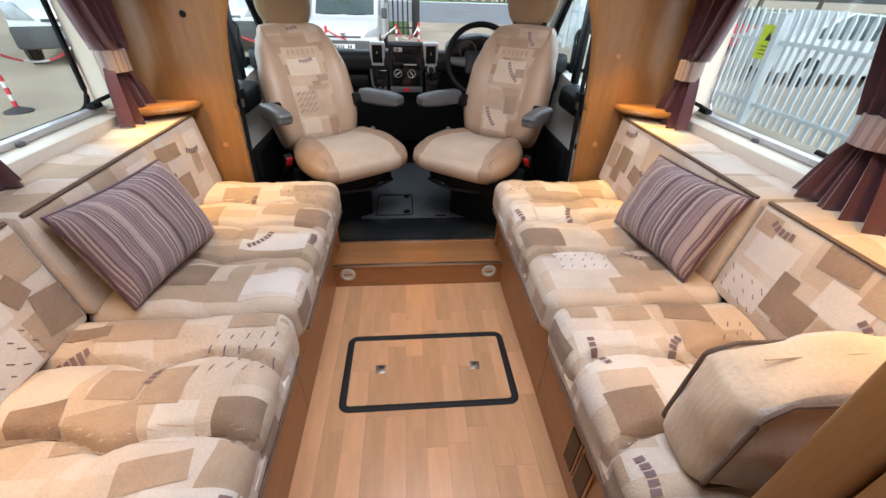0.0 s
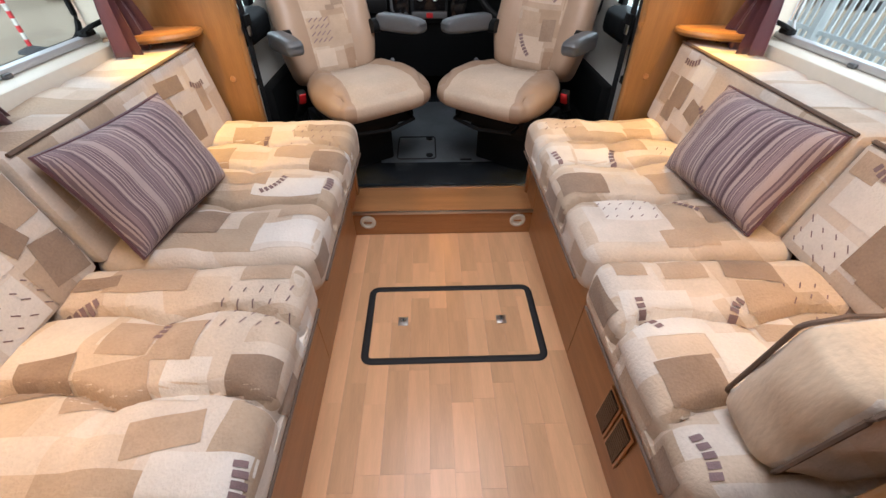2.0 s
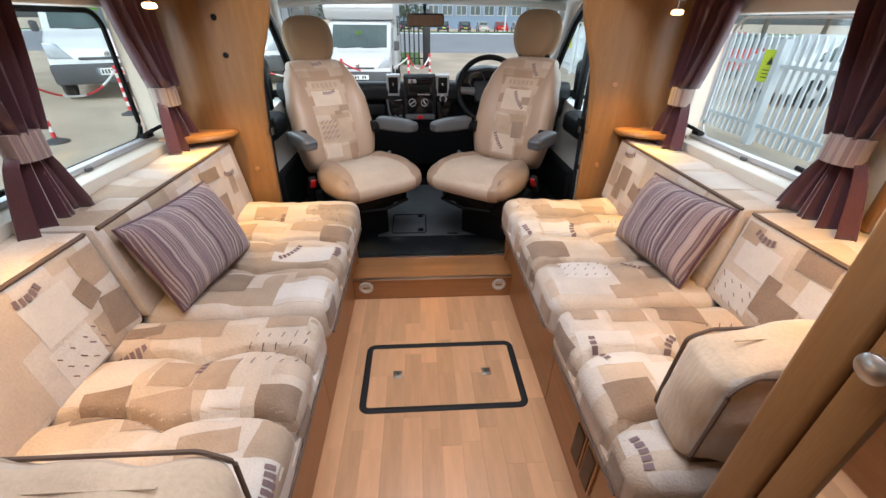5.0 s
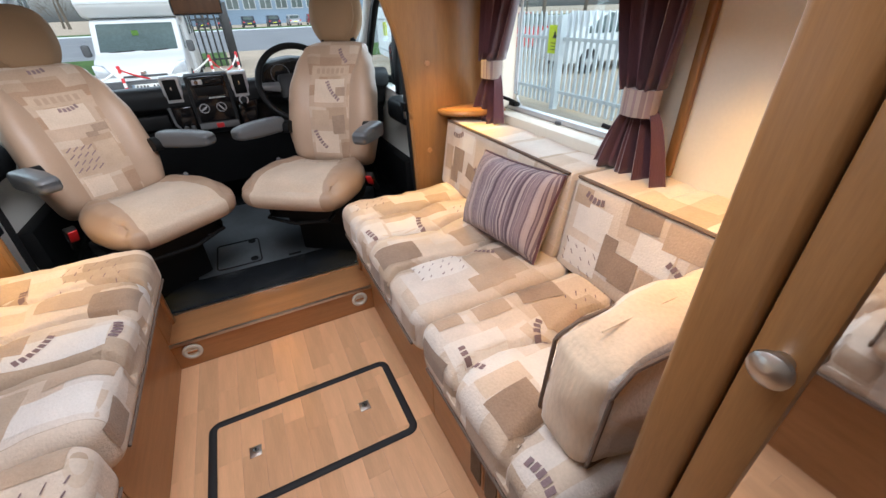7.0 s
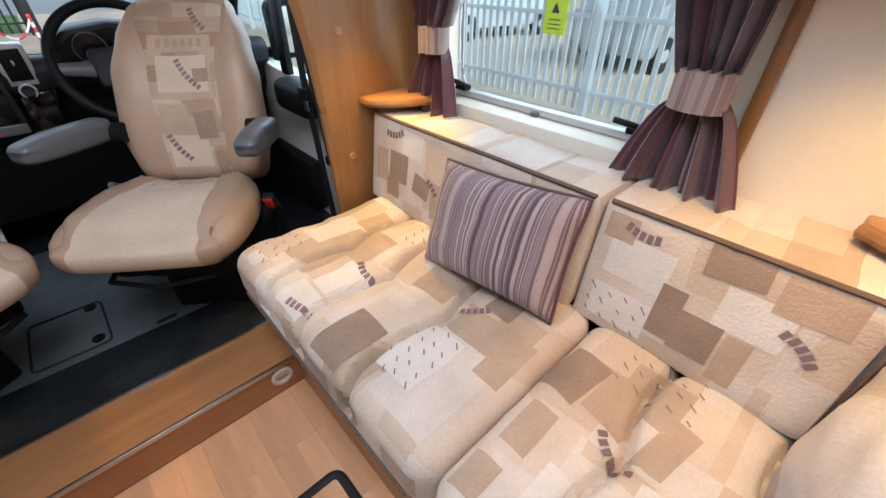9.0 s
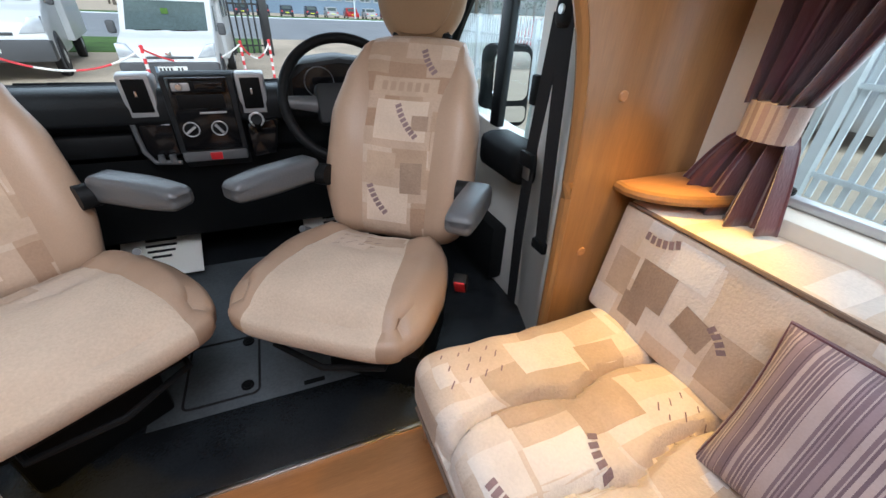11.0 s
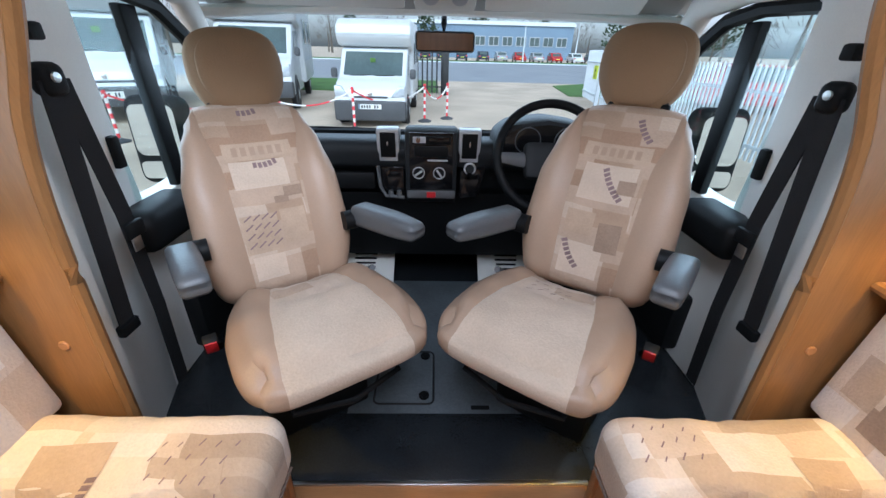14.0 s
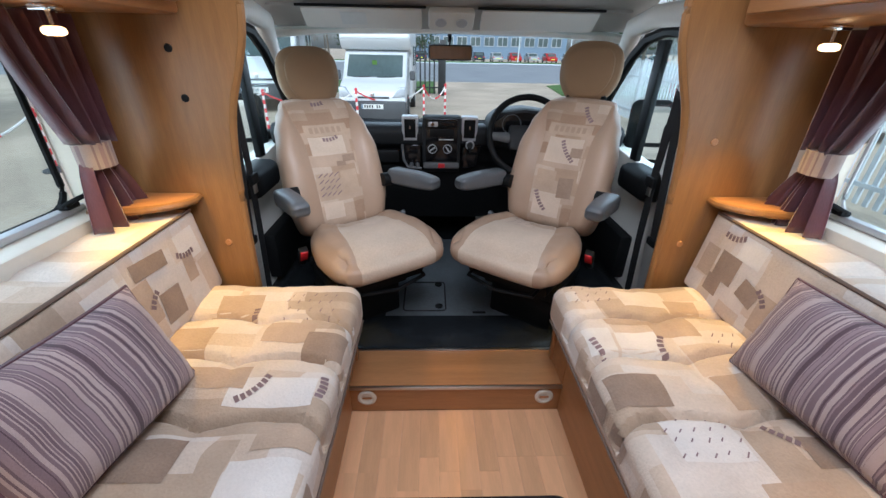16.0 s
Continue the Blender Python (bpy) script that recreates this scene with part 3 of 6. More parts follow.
def lay(bm, spots, face, lift=0.0012, cell=0.0065):
    """Woven marks that lie on a padded face: (u, v, turn, length, width). face: "z" seen from above in x and y; "y" from -y in x and z; 1 or -1, from the aisle, in y and z of that side."""
    from mathutils.bvhtree import BVHTree
    tree = BVHTree.FromBMesh(bm)
    out = bmesh.new()
    for u0, v0, ang, ln, wd in spots:
        c, s_ = math.cos(ang), math.sin(ang)
        nu, nv = max(2, int(ln / cell)), max(1, int(wd / cell))
        grid = []
        for i in range(nu + 1):
            row = []
            for j in range(nv + 1):
                a, b = (i / nu - 0.5) * ln, (j / nv - 0.5) * wd
                u, v = u0 + a * c - b * s_, v0 + a * s_ + b * c
                if face == "z":
                    start, way = Vector((u, v, 2)), Vector((0, 0, -1))
                elif face == "y":
                    start, way = Vector((u, -1, v)), Vector((0, 1, 0))
                else:
                    start, way = Vector((0, u, v)), Vector((face, 0, 0))
                hit, nor, _, _ = tree.ray_cast(start, way)
                if hit is not None and nor.dot(way) > 0:
                    nor = -nor
                row.append(out.verts.new(hit + nor * lift) if hit is not None and nor.dot(way) < (-0.08 if face == "z" else -0.5) else None)
            grid.append(row)
        for r0, r1 in zip(grid, grid[1:]):
            for j in range(nv):
                quad = (r0[j], r1[j], r1[j + 1], r0[j + 1])
                if all(quad):
                    f = out.faces.new(quad)
                    f.normal_update()
                    if f.normal.dot(way) > 0:
                        f.normal_flip()
    loose = [v for v in out.verts if not v.link_faces]
    bmesh.ops.delete(out, geom=loose, context="VERTS")
    return out


def prints(bm, parent, face, tan=(), brown=(), pale=(), marks=(), m=None, light=None):
    """The woven pattern of one padded face, tone by tone."""
    for spots, name, material, label, lift in ((pale, "pale_patch", light or PALEPRINT, "pale woven patches", 0.0010), (tan, "tan_patch", TANPRINT, "tan woven patches", 0.0015),
                                               (brown, "brown_patch", BROWNPRINT, "brown woven patches", 0.0020), (marks, "print_pattern", PRINT, "dark plum printed dashes", 0.0026)):
        if spots:
            tagged(part(name, lay(bm, spots, face, lift), material, parent, label, m=m), kind="stuff")


def arc_print(x, y, ang, n, bend, gap=0.014, ln=0.010, wd=0.017):
    """A curved row of short blocks."""
    out = []
    for i in range(n):
        t = i - (n - 1) / 2
        a = ang + bend * t / n
        out.append((x + math.cos(a) * gap * t, y + math.sin(a) * gap * t, a, ln, wd))
    return out


def fleck_print(x, y, ang, rows, cols, rng):
    """A patch of small slanting flecks."""
    out = []
    for i in range(rows):
        for j in range(cols):
            out.append((x + 0.034 * (i - (rows - 1) / 2) + 0.008 * (j % 2) + rng.uniform(-.004, .004), y + 0.031 * (j - (cols - 1) / 2) + rng.uniform(-.005, .005), ang + rng.uniform(-.08, .08), rng.uniform(0.010, 0.018), 0.0028))
    return out


# woven patches of the seat cushions (x, y, turn, length, width), by side and cushion
SEAT_TAN = {
    (-1, 0): [(-0.674, 1.050, 0.0, 0.185, 0.085), (-0.63, 0.885, 0.0, 0.09, 0.08), (-0.54, 0.880, 0.0, 0.08, 0.09), (-0.62, 0.79, 0.3, 0.12, 0.08), (-0.478, 0.70, 0.25, 0.11, 0.06), (-0.42, 1.055, 0.0, 0.11, 0.05)],
    (-1, 1): [(-0.497, 1.64, 0.0, 0.135, 0.09), (-0.69, 1.76, 0.1, 0.13, 0.11), (-0.62, 1.46, 0.0, 0.16, 0.07), (-0.40, 1.30, 0.0, 0.12, 0.07), (-0.76, 1.60, 0.0, 0.12, 0.10)],
    (1, 0): [(0.677, 0.955, -0.1, 0.115, 0.08), (0.66, 0.86, -0.2, 0.11, 0.05), (0.522, 1.035, 0.0, 0.10, 0.05), (0.40, 1.045, 0.0, 0.07, 0.05), (0.56, 0.70, 0.0, 0.12, 0.08)],
    (1, 1): [(0.622, 1.65, 0.0, 0.13, 0.09), (0.66, 1.41, 0.1, 0.09, 0.10), (0.717, 1.74, -0.1, 0.10, 0.10), (0.49, 1.70, 0.0, 0.105, 0.06), (0.60, 1.15, 0.0, 0.13, 0.06)],
}
SEAT_BROWN = {
    (-1, 0): [(-0.372, 0.806, -0.04, 0.11, 0.068), (-0.74, 0.80, 0.27, 0.09, 0.08), (-0.79, 1.03, 0.2, 0.10, 0.035)],
    (-1, 1): [(-0.663, 1.245, 0.0, 0.14, 0.095), (-0.388, 1.593, -0.03, 0.115, 0.095)],
    (1, 0): [(0.675, 1.04, -0.15, 0.125, 0.08), (0.415, 0.77, 0.08, 0.11, 0.08)],
    (1, 1): [(0.41, 1.415, 0.02, 0.135, 0.09), (0.72, 1.24, 0.0, 0.09, 0.07)],
}
SEAT_PALE = {
    (-1, 0): [(-0.40, 0.62, 0.0, 0.16, 0.10), (-0.50, 0.80, 0.0, 0.08, 0.08)],
    (-1, 1): [(-0.47, 1.42, 0.0, 0.20, 0.08), (-0.42, 1.20, 0.0, 0.14, 0.09)],
    (1, 0): [(0.43, 0.92, 0.0, 0.15, 0.12), (0.53, 0.82, 0.0, 0.10, 0.09)],
    (1, 1): [(0.49, 1.28, 0.0, 0.15, 0.11), (0.50, 1.58, 0.0, 0.12, 0.10), (0.39, 1.60, 0.0, 0.08, 0.10)],
}
# the back cushions' patches, in y and z
BACK_TAN = {
    (-1, 0): [(1.07, 0.677, 0.0, 0.12, 0.085), (1.0, 0.52, 0.0, 0.06, 0.10)],
    (-1, 1): [(1.80, 0.60, -0.1, 0.05, 0.08), (1.58, 0.60, 0.0, 0.10, 0.12), (1.25, 0.65, 0.0, 0.12, 0.10)],
    (1, 0): [(0.797, 0.70, -0.05, 0.095, 0.065), (0.854, 0.546, 0.0, 0.04, 0.10), (1.10, 0.70, 0.0, 0.06, 0.05)],
    (1, 1): [(1.58, 0.56, 0.0, 0.09, 0.11), (1.86, 0.60, 0.0, 0.06, 0.10), (1.25, 0.60, 0.0, 0.10, 0.12)],
}
BACK_BROWN = {
    (-1, 0): [(1.05, 0.545, -0.2, 0.09, 0.10), (1.0, 0.63, 0.3, 0.05, 0.06)],
    (-1, 1): [(1.66, 0.682, -0.1, 0.13, 0.045), (1.677, 0.55, -0.1, 0.085, 0.09)],
    (1, 0): [(0.906, 0.712, -0.1, 0.09, 0.055), (0.972, 0.58, 0.0, 0.045, 0.11), (0.915, 0.56, 0.0, 0.07, 0.085)],
    (1, 1): [(1.777, 0.61, 0.0, 0.085, 0.09), (1.80, 0.54, 0.0, 0.06, 0.06), (1.668, 0.585, 0.2, 0.07, 0.06)],
}
BACK_PALE = {
    (-1, 0): [(0.915, 0.64, 0.0, 0.115, 0.10), (0.90, 0.53, 0.0, 0.11, 0.10)],
    (-1, 1): [(1.83, 0.66, 0.0, 0.10, 0.09), (1.50, 0.66, 0.0, 0.10, 0.10)],
    (1, 0): [(1.05, 0.645, 0.0, 0.12, 0.085), (1.055, 0.535, 0.0, 0.12, 0.08), (0.855, 0.64, 0.0, 0.10, 0.08)],
    (1, 1): [(1.72, 0.69, 0.0, 0.09, 0.07), (1.50, 0.64, 0.0, 0.08, 0.12)],
}


def bench(s, y0):
    """A long side bench: plinth, seat cushions and back cushions as things of their own."""
    rng = random.Random(4 if s > 0 else 9)
    base = thing("bench_base", "honey wood bench plinth along the aisle", "bench", "bench bases")
    xa, xb = 0.385, 1.058
    for ya, yb in ((y0, 1.130), (1.134, 1.768)):
        part("front_panel", bm_box(*sorted((s * xa, s * (xa + 0.018))), ya, yb, 0.0, 0.325), WOOD_Y, base)
    part("end_panel", bm_box(*sorted((s * xa, s * xb)), 1.772, 1.90, 0.12, 0.325), WOOD_X, base)
    part("end_post", bm_box(*sorted((s * 0.375, s * 0.40)), 1.90, 1.925, 0.122, 0.33, 0.004), WOOD_X, base)
    part("top_panel", bm_box(*sorted((s * (xa + 0.02), s * xb)), y0, 1.77, 0.305, 0.322), WOOD_Y, base)
    if s > 0:
        gr = thing("heater_grille", "brown slatted double heater grille low on the bench plinth", "grille")
        for ya, yb in ((0.758, 0.822), (0.828, 0.892)):
            fr = part("frame", bm_box(0.379, 0.384, ya, yb, 0.080, 0.235, 0.002), WOOD_X, gr)
            part("shadow_gap", bm_box(0.3775, 0.380, ya + 0.008, yb - 0.008, 0.088, 0.227), BLACK, gr)
            for k in range(12):
                z = 0.092 + k * 0.0113
                part("slat", bm_box(0.3755, 0.379, ya + 0.008, yb - 0.008, z, z + 0.006), GRILLE, gr)
    seats = ((y0 + 0.02, 1.09, [1.0 - 0.09, 0.715, 0.53]), (1.09, 1.905, [1.71, 1.54, 1.335]))
    if s < 0:
        seats = ((y0 + 0.02, 1.10, [0.95, 0.77, 0.58]), (1.10, 1.905, [1.71, 1.535, 1.345]))
    for i, (ya, yb, seams) in enumerate(seats):
        xm, ym = s * 0.60, (ya + yb) / 2
        bm = soft_box((0.535, yb - ya - 0.004, 0.155), 0.048, 0.0075, channels(seams, (s * 0.60,), ym, xm, i + (0 if s > 0 else 5)))
        place = Matrix.Translation((xm, ym, 0.403))
        bmesh.ops.transform(bm, matrix=place, verts=bm.verts[:])
        marks = []
        if s < 0 and i == 0:
            marks += arc_print(-0.58, 0.907, 1.57, 4, 0.2) + arc_print(-0.345, 0.62, 1.57, 6, 0.3) + arc_print(-0.787, 0.967, 0.6, 5, 0.3) + fleck_print(-0.43, 0.963, 1.2, 5, 4, rng)
        elif s < 0:
            marks += arc_print(-0.511, 1.424, 0.9, 7, 0.5) + arc_print(-0.631, 1.73, 1.57, 4, 0.2) + arc_print(-0.355, 1.435, 1.57, 5, 0.3) + fleck_print(-0.48, 1.77, 1.2, 5, 4, rng)
        elif i == 0:
            marks += arc_print(0.392, 0.92, -1.35, 6, 0.4) + arc_print(0.583, 0.921, -1.95, 6, 0.9) + arc_print(0.37, 0.64, 1.57, 5, 0.3) + fleck_print(0.775, 0.92, 0.9, 4, 5, rng)
        else:
            marks += arc_print(0.651, 1.279, -0.9, 5, 0.3) + arc_print(0.372, 1.57, -1.2, 5, 0.3) + arc_print(0.555, 1.58, -1.7, 5, 0.6) + fleck_print(0.483, 1.287, 0.8, 5, 4, rng) + fleck_print(0.435, 1.82, 0.9, 4, 3, rng) + fleck_print(0.75, 1.58, 0.9, 3, 3, rng)
        c = thing("seat_cushion", "plump quilted cream and tan patchwork bench seat cushion", "cushion", "bench seat cushions")
        front = {0: [], 1: [], 2: []}
        v = ya + 0.07
        while v < yb - 0.08:
            w = rng.uniform(0.06, 0.12)
            front[rng.choice((0, 0, 1, 2))].append((v, rng.uniform(0.375, 0.425), rng.uniform(-0.08, 0.08), w, rng.uniform(0.05, 0.08)))
            v += w + rng.uniform(0.0, 0.08)
        prints(bm, c, s, front[0], front[1], front[2])
        prints(bm, c, "z", SEAT_TAN[s, i], SEAT_BROWN[s, i], SEAT_PALE[s, i], marks)
        part("cover", bm, CLOTH, c)
        pipe = [(s * 0.333, ya + 0.05 + k * (yb - ya - 0.1) / 12, 0.352) for k in range(13)]
        part("piping", bm_tube(pipe, 0.004, 6), PIPING, c)
    backs = ((y0 + 0.16, 1.148), (1.152, 1.925)) if s > 0 else ((y0 + 0.05, 1.10), (1.105, 1.925))
    for i, (ya, yb) in enumerate(backs):
        face = 0.845 if i == 0 else 0.835

        def lean(p, q, s=s, ya=ya, yb=yb):
            p = p.copy()
            p.x += s * 0.02 * q.z + s * -0.005 * (1 - q.y * q.y) * (1 - q.z * q.z) * (1 if q.x * s < 0 else 0)
            if q.z > 0.5:
                for f in (0.5,):
                    p.z -= 0.010 * math.exp(-((q.y + 0.05) / 0.03) ** 2)
            p.z += 0.006 * noise.noise(Vector((p.x * 9, (p.y + ya) * 9, 2)))
            return p
        w = 1.05 - face
        bm = soft_box((w, yb - ya, 0.28), 0.016, 0.016, lean)
        c = thing("back_cushion", "cream and tan patchwork bench back cushion with dark piping", "cushion", "bench back cushions")
        place = Matrix.Translation((s * (face + w / 2), (ya + yb) / 2, 0.605))
        bmesh.ops.transform(bm, matrix=place, verts=bm.verts[:])
        if i == 0:
            marks = arc_print(1.06 if s > 0 else 0.892, 0.70, 0.1, 5, 0.5) + arc_print(0.786 if s > 0 else 0.66, 0.63, 0.6 * s, 5, -0.5) + fleck_print(1.06 if s > 0 else 0.91, 0.53, 0.8 * s, 4, 3, rng)
        else:
            marks = arc_print(1.80, 0.70 if s > 0 else 0.64, -0.2, 6, 0.5) + arc_print(1.62, 0.60, 0.7, 4, -0.4) + fleck_print(1.48, 0.62, 0.7, 4, 3, rng)
        prints(bm, c, s, BACK_TAN[s, i], BACK_BROWN[s, i], BACK_PALE[s, i], marks)
        part("cover", bm, CLOTH, c)
        run = [(s * (face + 0.020), ya + 0.012 + k * (yb - ya - 0.024) / 10, 0.742) for k in range(11)]
        part("piping", bm_tube(run, 0.005, 6), PIPING, c)


bench(1, 0.555)
bench(-1, 0.30)


def bolster(x0, x1, y0, y1, z0, z1, lean_deg):
    b = thing("bolster_cushion", "cream box cushion with brown piping standing at the bench end", "cushion", "bench end cushions")
    seen = []

    def f(p, q):
        seen.append(q.copy())
        p = p.copy()
        puff = (1 - q.x * q.x) * (1 - q.z * q.z)
        p.y += (0.024 if q.y > 0 else -0.014) * puff * abs(q.y)
        crown = max(0, q.z)
        p.z += 0.012 * (1 - q.x * q.x) * crown - 0.016 * q.x ** 4 * crown
        p.x += 0.012 * q.x * (1 - q.z * q.z) * (1 - q.y * q.y)
        crease = math.sin(38 * p.x + 3 * math.sin(9 * p.z)) * 0.5 + 0.5
        p.z -= 0.005 * crown * crease * (1 - abs(q.y))
        p.y += 0.016 * noise.noise(p * 7) + 0.008 * noise.noise(p * 19)
        p.z += 0.008 * noise.noise(p * 9 + Vector((4, 0, 0)))
        p.x += 0.007 * noise.noise(p * 13 + Vector((0, 7, 0))) * abs(q.x)
        return p
    size = (x1 - x0, y1 - y0, z1 - z0)
    m = Matrix.Translation(((x0 + x1) / 2, (y0 + y1) / 2, (z0 + z1) / 2)) @ pose(0, 0, 0, lean_deg)
    for face in (True, False):
        seen.clear()
        bm = soft_box(size, 0.030, 0.014, f)
        bm.verts.index_update()
        gone = [g for g in bm.faces if (abs(sum(seen[v.index].y for v in g.verts)) > 3.99) != face]
        bmesh.ops.delete(bm, geom=gone, context="FACES")
        part("face_panel" if face else "boxing_strip", bm, CLOTH if face else CREAMCLOTH, b, "patchwork face panels" if face else "creased cream boxing strip", m=m)
    hx, hy, hz = size[0] / 2, size[1] / 2, size[2] / 2
    for sy in (-1, 1):
        ring = [f(Vector((a, sy * hy, c)), Vector((a / hx, sy, c / hz))) for a, c in rounded_rect(-hx + 0.008, hx - 0.008, -hz + 0.008, hz - 0.008, 0.035)]
        part("piping", bm_tube(ring, 0.0038, 6, True), PIPING, b, m=m)
    part("zip_seam", bm_tube([(-hx * 0.8 + k * hx * 0.2, 0.012, hz + 0.004 + 0.004 * (1 - (k / 4 - 1) ** 2)) for k in range(9)], 0.0016, 6), CREAMCLOTH, b, m=m)


bolster(0.42, 0.86, 0.598, 0.715, 0.478, 0.735, 3)
bolster(-0.86, -0.30, 0.405, 0.522, 0.478, 0.735, 3)


def scatter_cushion(m):
    c = thing("scatter_cushion", "mauve striped scatter cushion leaning on the bench back", "cushion", "scatter cushions")
    w, h, d = 0.375, 0.268, 0.14

    def f(p, q):
        e = max(abs(q.x), abs(q.y))
        k = max(0.0, 1 - abs(q.x) ** 2.6) ** 0.5 * max(0.0, 1 - abs(q.y) ** 2.6) ** 0.5
        x = q.x * w / 2 * (1 - 0.05 * (1 - q.y * q.y))
        y = q.y * h / 2 * (1 - 0.06 * (1 - q.x * q.x))
        z = q.z * (0.006 + d / 2 * k)
        z += 0.006 * noise.noise(Vector((q.x * 3, q.y * 3, 1.5))) * k
        return Vector((x, y, z))
    part("cover", soft_box((w, h, 0.1), 0.001, 0.017, f), PILLOW, c)
    edge = []
    for k in range(40):
        t = k / 10
        i, u = int(t), (t % 1) * 2 - 1
        q = [(u, -1), (1, u), (-u, 1), (-1, -u)][i]
        edge.append((q[0] * w / 2 * (1 - 0.05 * (1 - q[1] ** 2)), q[1] * h / 2 * (1 - 0.06 * (1 - q[0] ** 2)), 0))
    part("piping", bm_tube(edge, 0.006, 6, True), SATIN, c, "plum piped edge")
    c.matrix_basis = m


def cushion_pose(foot, along, normal_out):
    """A cushion's pose: the middle of its lower edge, the way along that edge, and the way that its face looks."""
    a, n_ = Vector(along).normalized(), Vector(normal_out).normalized()
    up = n_.cross(a).normalized()
    a = up.cross(n_)
    m = Matrix((a, up, n_)).transposed().to_4x4()
    return Matrix.Translation(Vector(foot) + up * 0.145) @ m


scatter_cushion(cushion_pose((0.722, 1.33, 0.468), (0.10, -1, 0.05), (-0.92, -0.05, 0.39)))
scatter_cushion(cushion_pose((-0.695, 1.29, 0.468), (0.08, 1, -0.05), (0.92, -0.10, 0.39)))


# ---- curtains ----
def curtain(s, y, toward, z_tie):
    """A gathered curtain tied back; toward is the way along the wall in which it fans out above."""
    c = thing("curtain", "plum satin curtain gathered by a striped tie-back", "curtain", "window curtains")

    def sheet(rows, name, material, folds, x0):
        bm = bmesh.new()
        grid = []
        for z, yc, half, depth, skew in rows:
            line = []
            for j in range(49):
                u = j / 48 * 2 - 1
                yy = yc + u * half
                ph = folds * math.pi * u + 0.6 * math.sin(3 * u)
                xx = x0 - 0.028 - depth * (0.5 + 0.5 * math.sin(ph)) - 0.25 * depth * math.sin(2.3 * ph + 1)
                line.append(bm.verts.new((s * xx, yy, z + skew * u + 0.004 * math.sin(5 * u))))
            grid.append(line)
        for a, b in zip(grid, grid[1:]):
            for j in range(48):
                bm.faces.new((a[j], a[j + 1], b[j + 1], b[j]))
        ob = part(name, bm, material, c)
        mod = ob.modifiers.new("thick", "SOLIDIFY")
        mod.thickness = 0.003
        return ob
    t = toward
    top = []
    for k in range(9):
        f = k / 8
        z = 1.27 + (z_tie + 0.03 - 1.27) * f
        g = f ** 1.3
        top.append((z, y + t * 0.035 * (1 - g), 0.105 * (1 - g) + 0.045 * g, 0.035 * (1 - g) + 0.05 * g, 0))
    sheet(top, "upper_drape", SATIN, 5, 1.03)
    low = []
    for k in range(9):
        f = k / 8
        g = f ** 0.7
        low.append((z_tie - 0.02 - (z_tie - 0.02 - 0.742) * f, y + (0.034 if t < 0 else 0.0) * g, 0.048 + 0.078 * g, 0.030 + 0.014 * g, 0.008 * f * t))
    sheet(low, "lower_drape", SATIN, 4, 1.03)
    band = []
    for k in range(20):
        g = 2 * math.pi * k / 20
        band.append((s * (0.978 + 0.037 * math.cos(g)), y + 0.049 * math.sin(g)))
    bm = bm_prism(band, "z", z_tie - 0.032, z_tie + 0.032)
    part("tie_back", bm, TIE, c, "striped mauve and beige tie-back")


curtain(1, 1.775, -1, 0.945)
curtain(1, 1.085, 1, 0.935)
curtain(-1, 1.79, -1, 0.945)
curtain(-1, 1.175, 1, 0.935)
for s, y in ((1, 1.01), (-1, 0.98)):
    solid("trim_window_side", bm_box(*sorted((s * 1.04, s * 1.059)), y - 0.012, y + 0.012, 0.75, 1.275, 0.006), WOOD, "slim wooden upright beside the curtain", "trim")

# ---- right rear cabinet with speakers, shelf and mirror door ----
cab_r = thing("wardrobe", "tall honey wood wardrobe with a mirrored door and round knob", "cabinet")
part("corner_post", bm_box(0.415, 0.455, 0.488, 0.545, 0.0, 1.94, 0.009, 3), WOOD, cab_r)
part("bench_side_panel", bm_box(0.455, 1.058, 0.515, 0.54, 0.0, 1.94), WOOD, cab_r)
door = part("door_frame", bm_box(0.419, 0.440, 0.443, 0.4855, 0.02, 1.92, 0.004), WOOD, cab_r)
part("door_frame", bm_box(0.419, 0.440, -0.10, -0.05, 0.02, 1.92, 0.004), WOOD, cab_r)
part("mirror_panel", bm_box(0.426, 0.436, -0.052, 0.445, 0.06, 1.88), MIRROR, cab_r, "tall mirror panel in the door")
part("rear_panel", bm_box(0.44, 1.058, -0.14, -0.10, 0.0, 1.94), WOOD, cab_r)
kn = part("knob", bm_lathe(((0.001, 0.026), (0.012, 0.025), (0.0165, 0.021), (0.0165, 0.016), (0.012, 0.012), (0.009, 0.0), (0.001, 0.0)), Matrix.Translation((0.419, 0.4615, 0.895)) @ pose(0, 0, 0, 0, -90), 20), STEEL, door, "brushed metal knob")
spk = thing("speaker_panel", "narrow slanting wooden panel with black speakers and sockets", "panel")
mp = look((0.972, 0.648, 1.0), (0.972 - 0.70, 0.648 + 0.62, 1.0)) @ pose(0, 0, 0, 0, 180)
part("board", bm_box(-0.052, 0.052, -0.215, 0.60, -0.02, 0.0, 0.003), WOOD, spk, m=mp.copy())
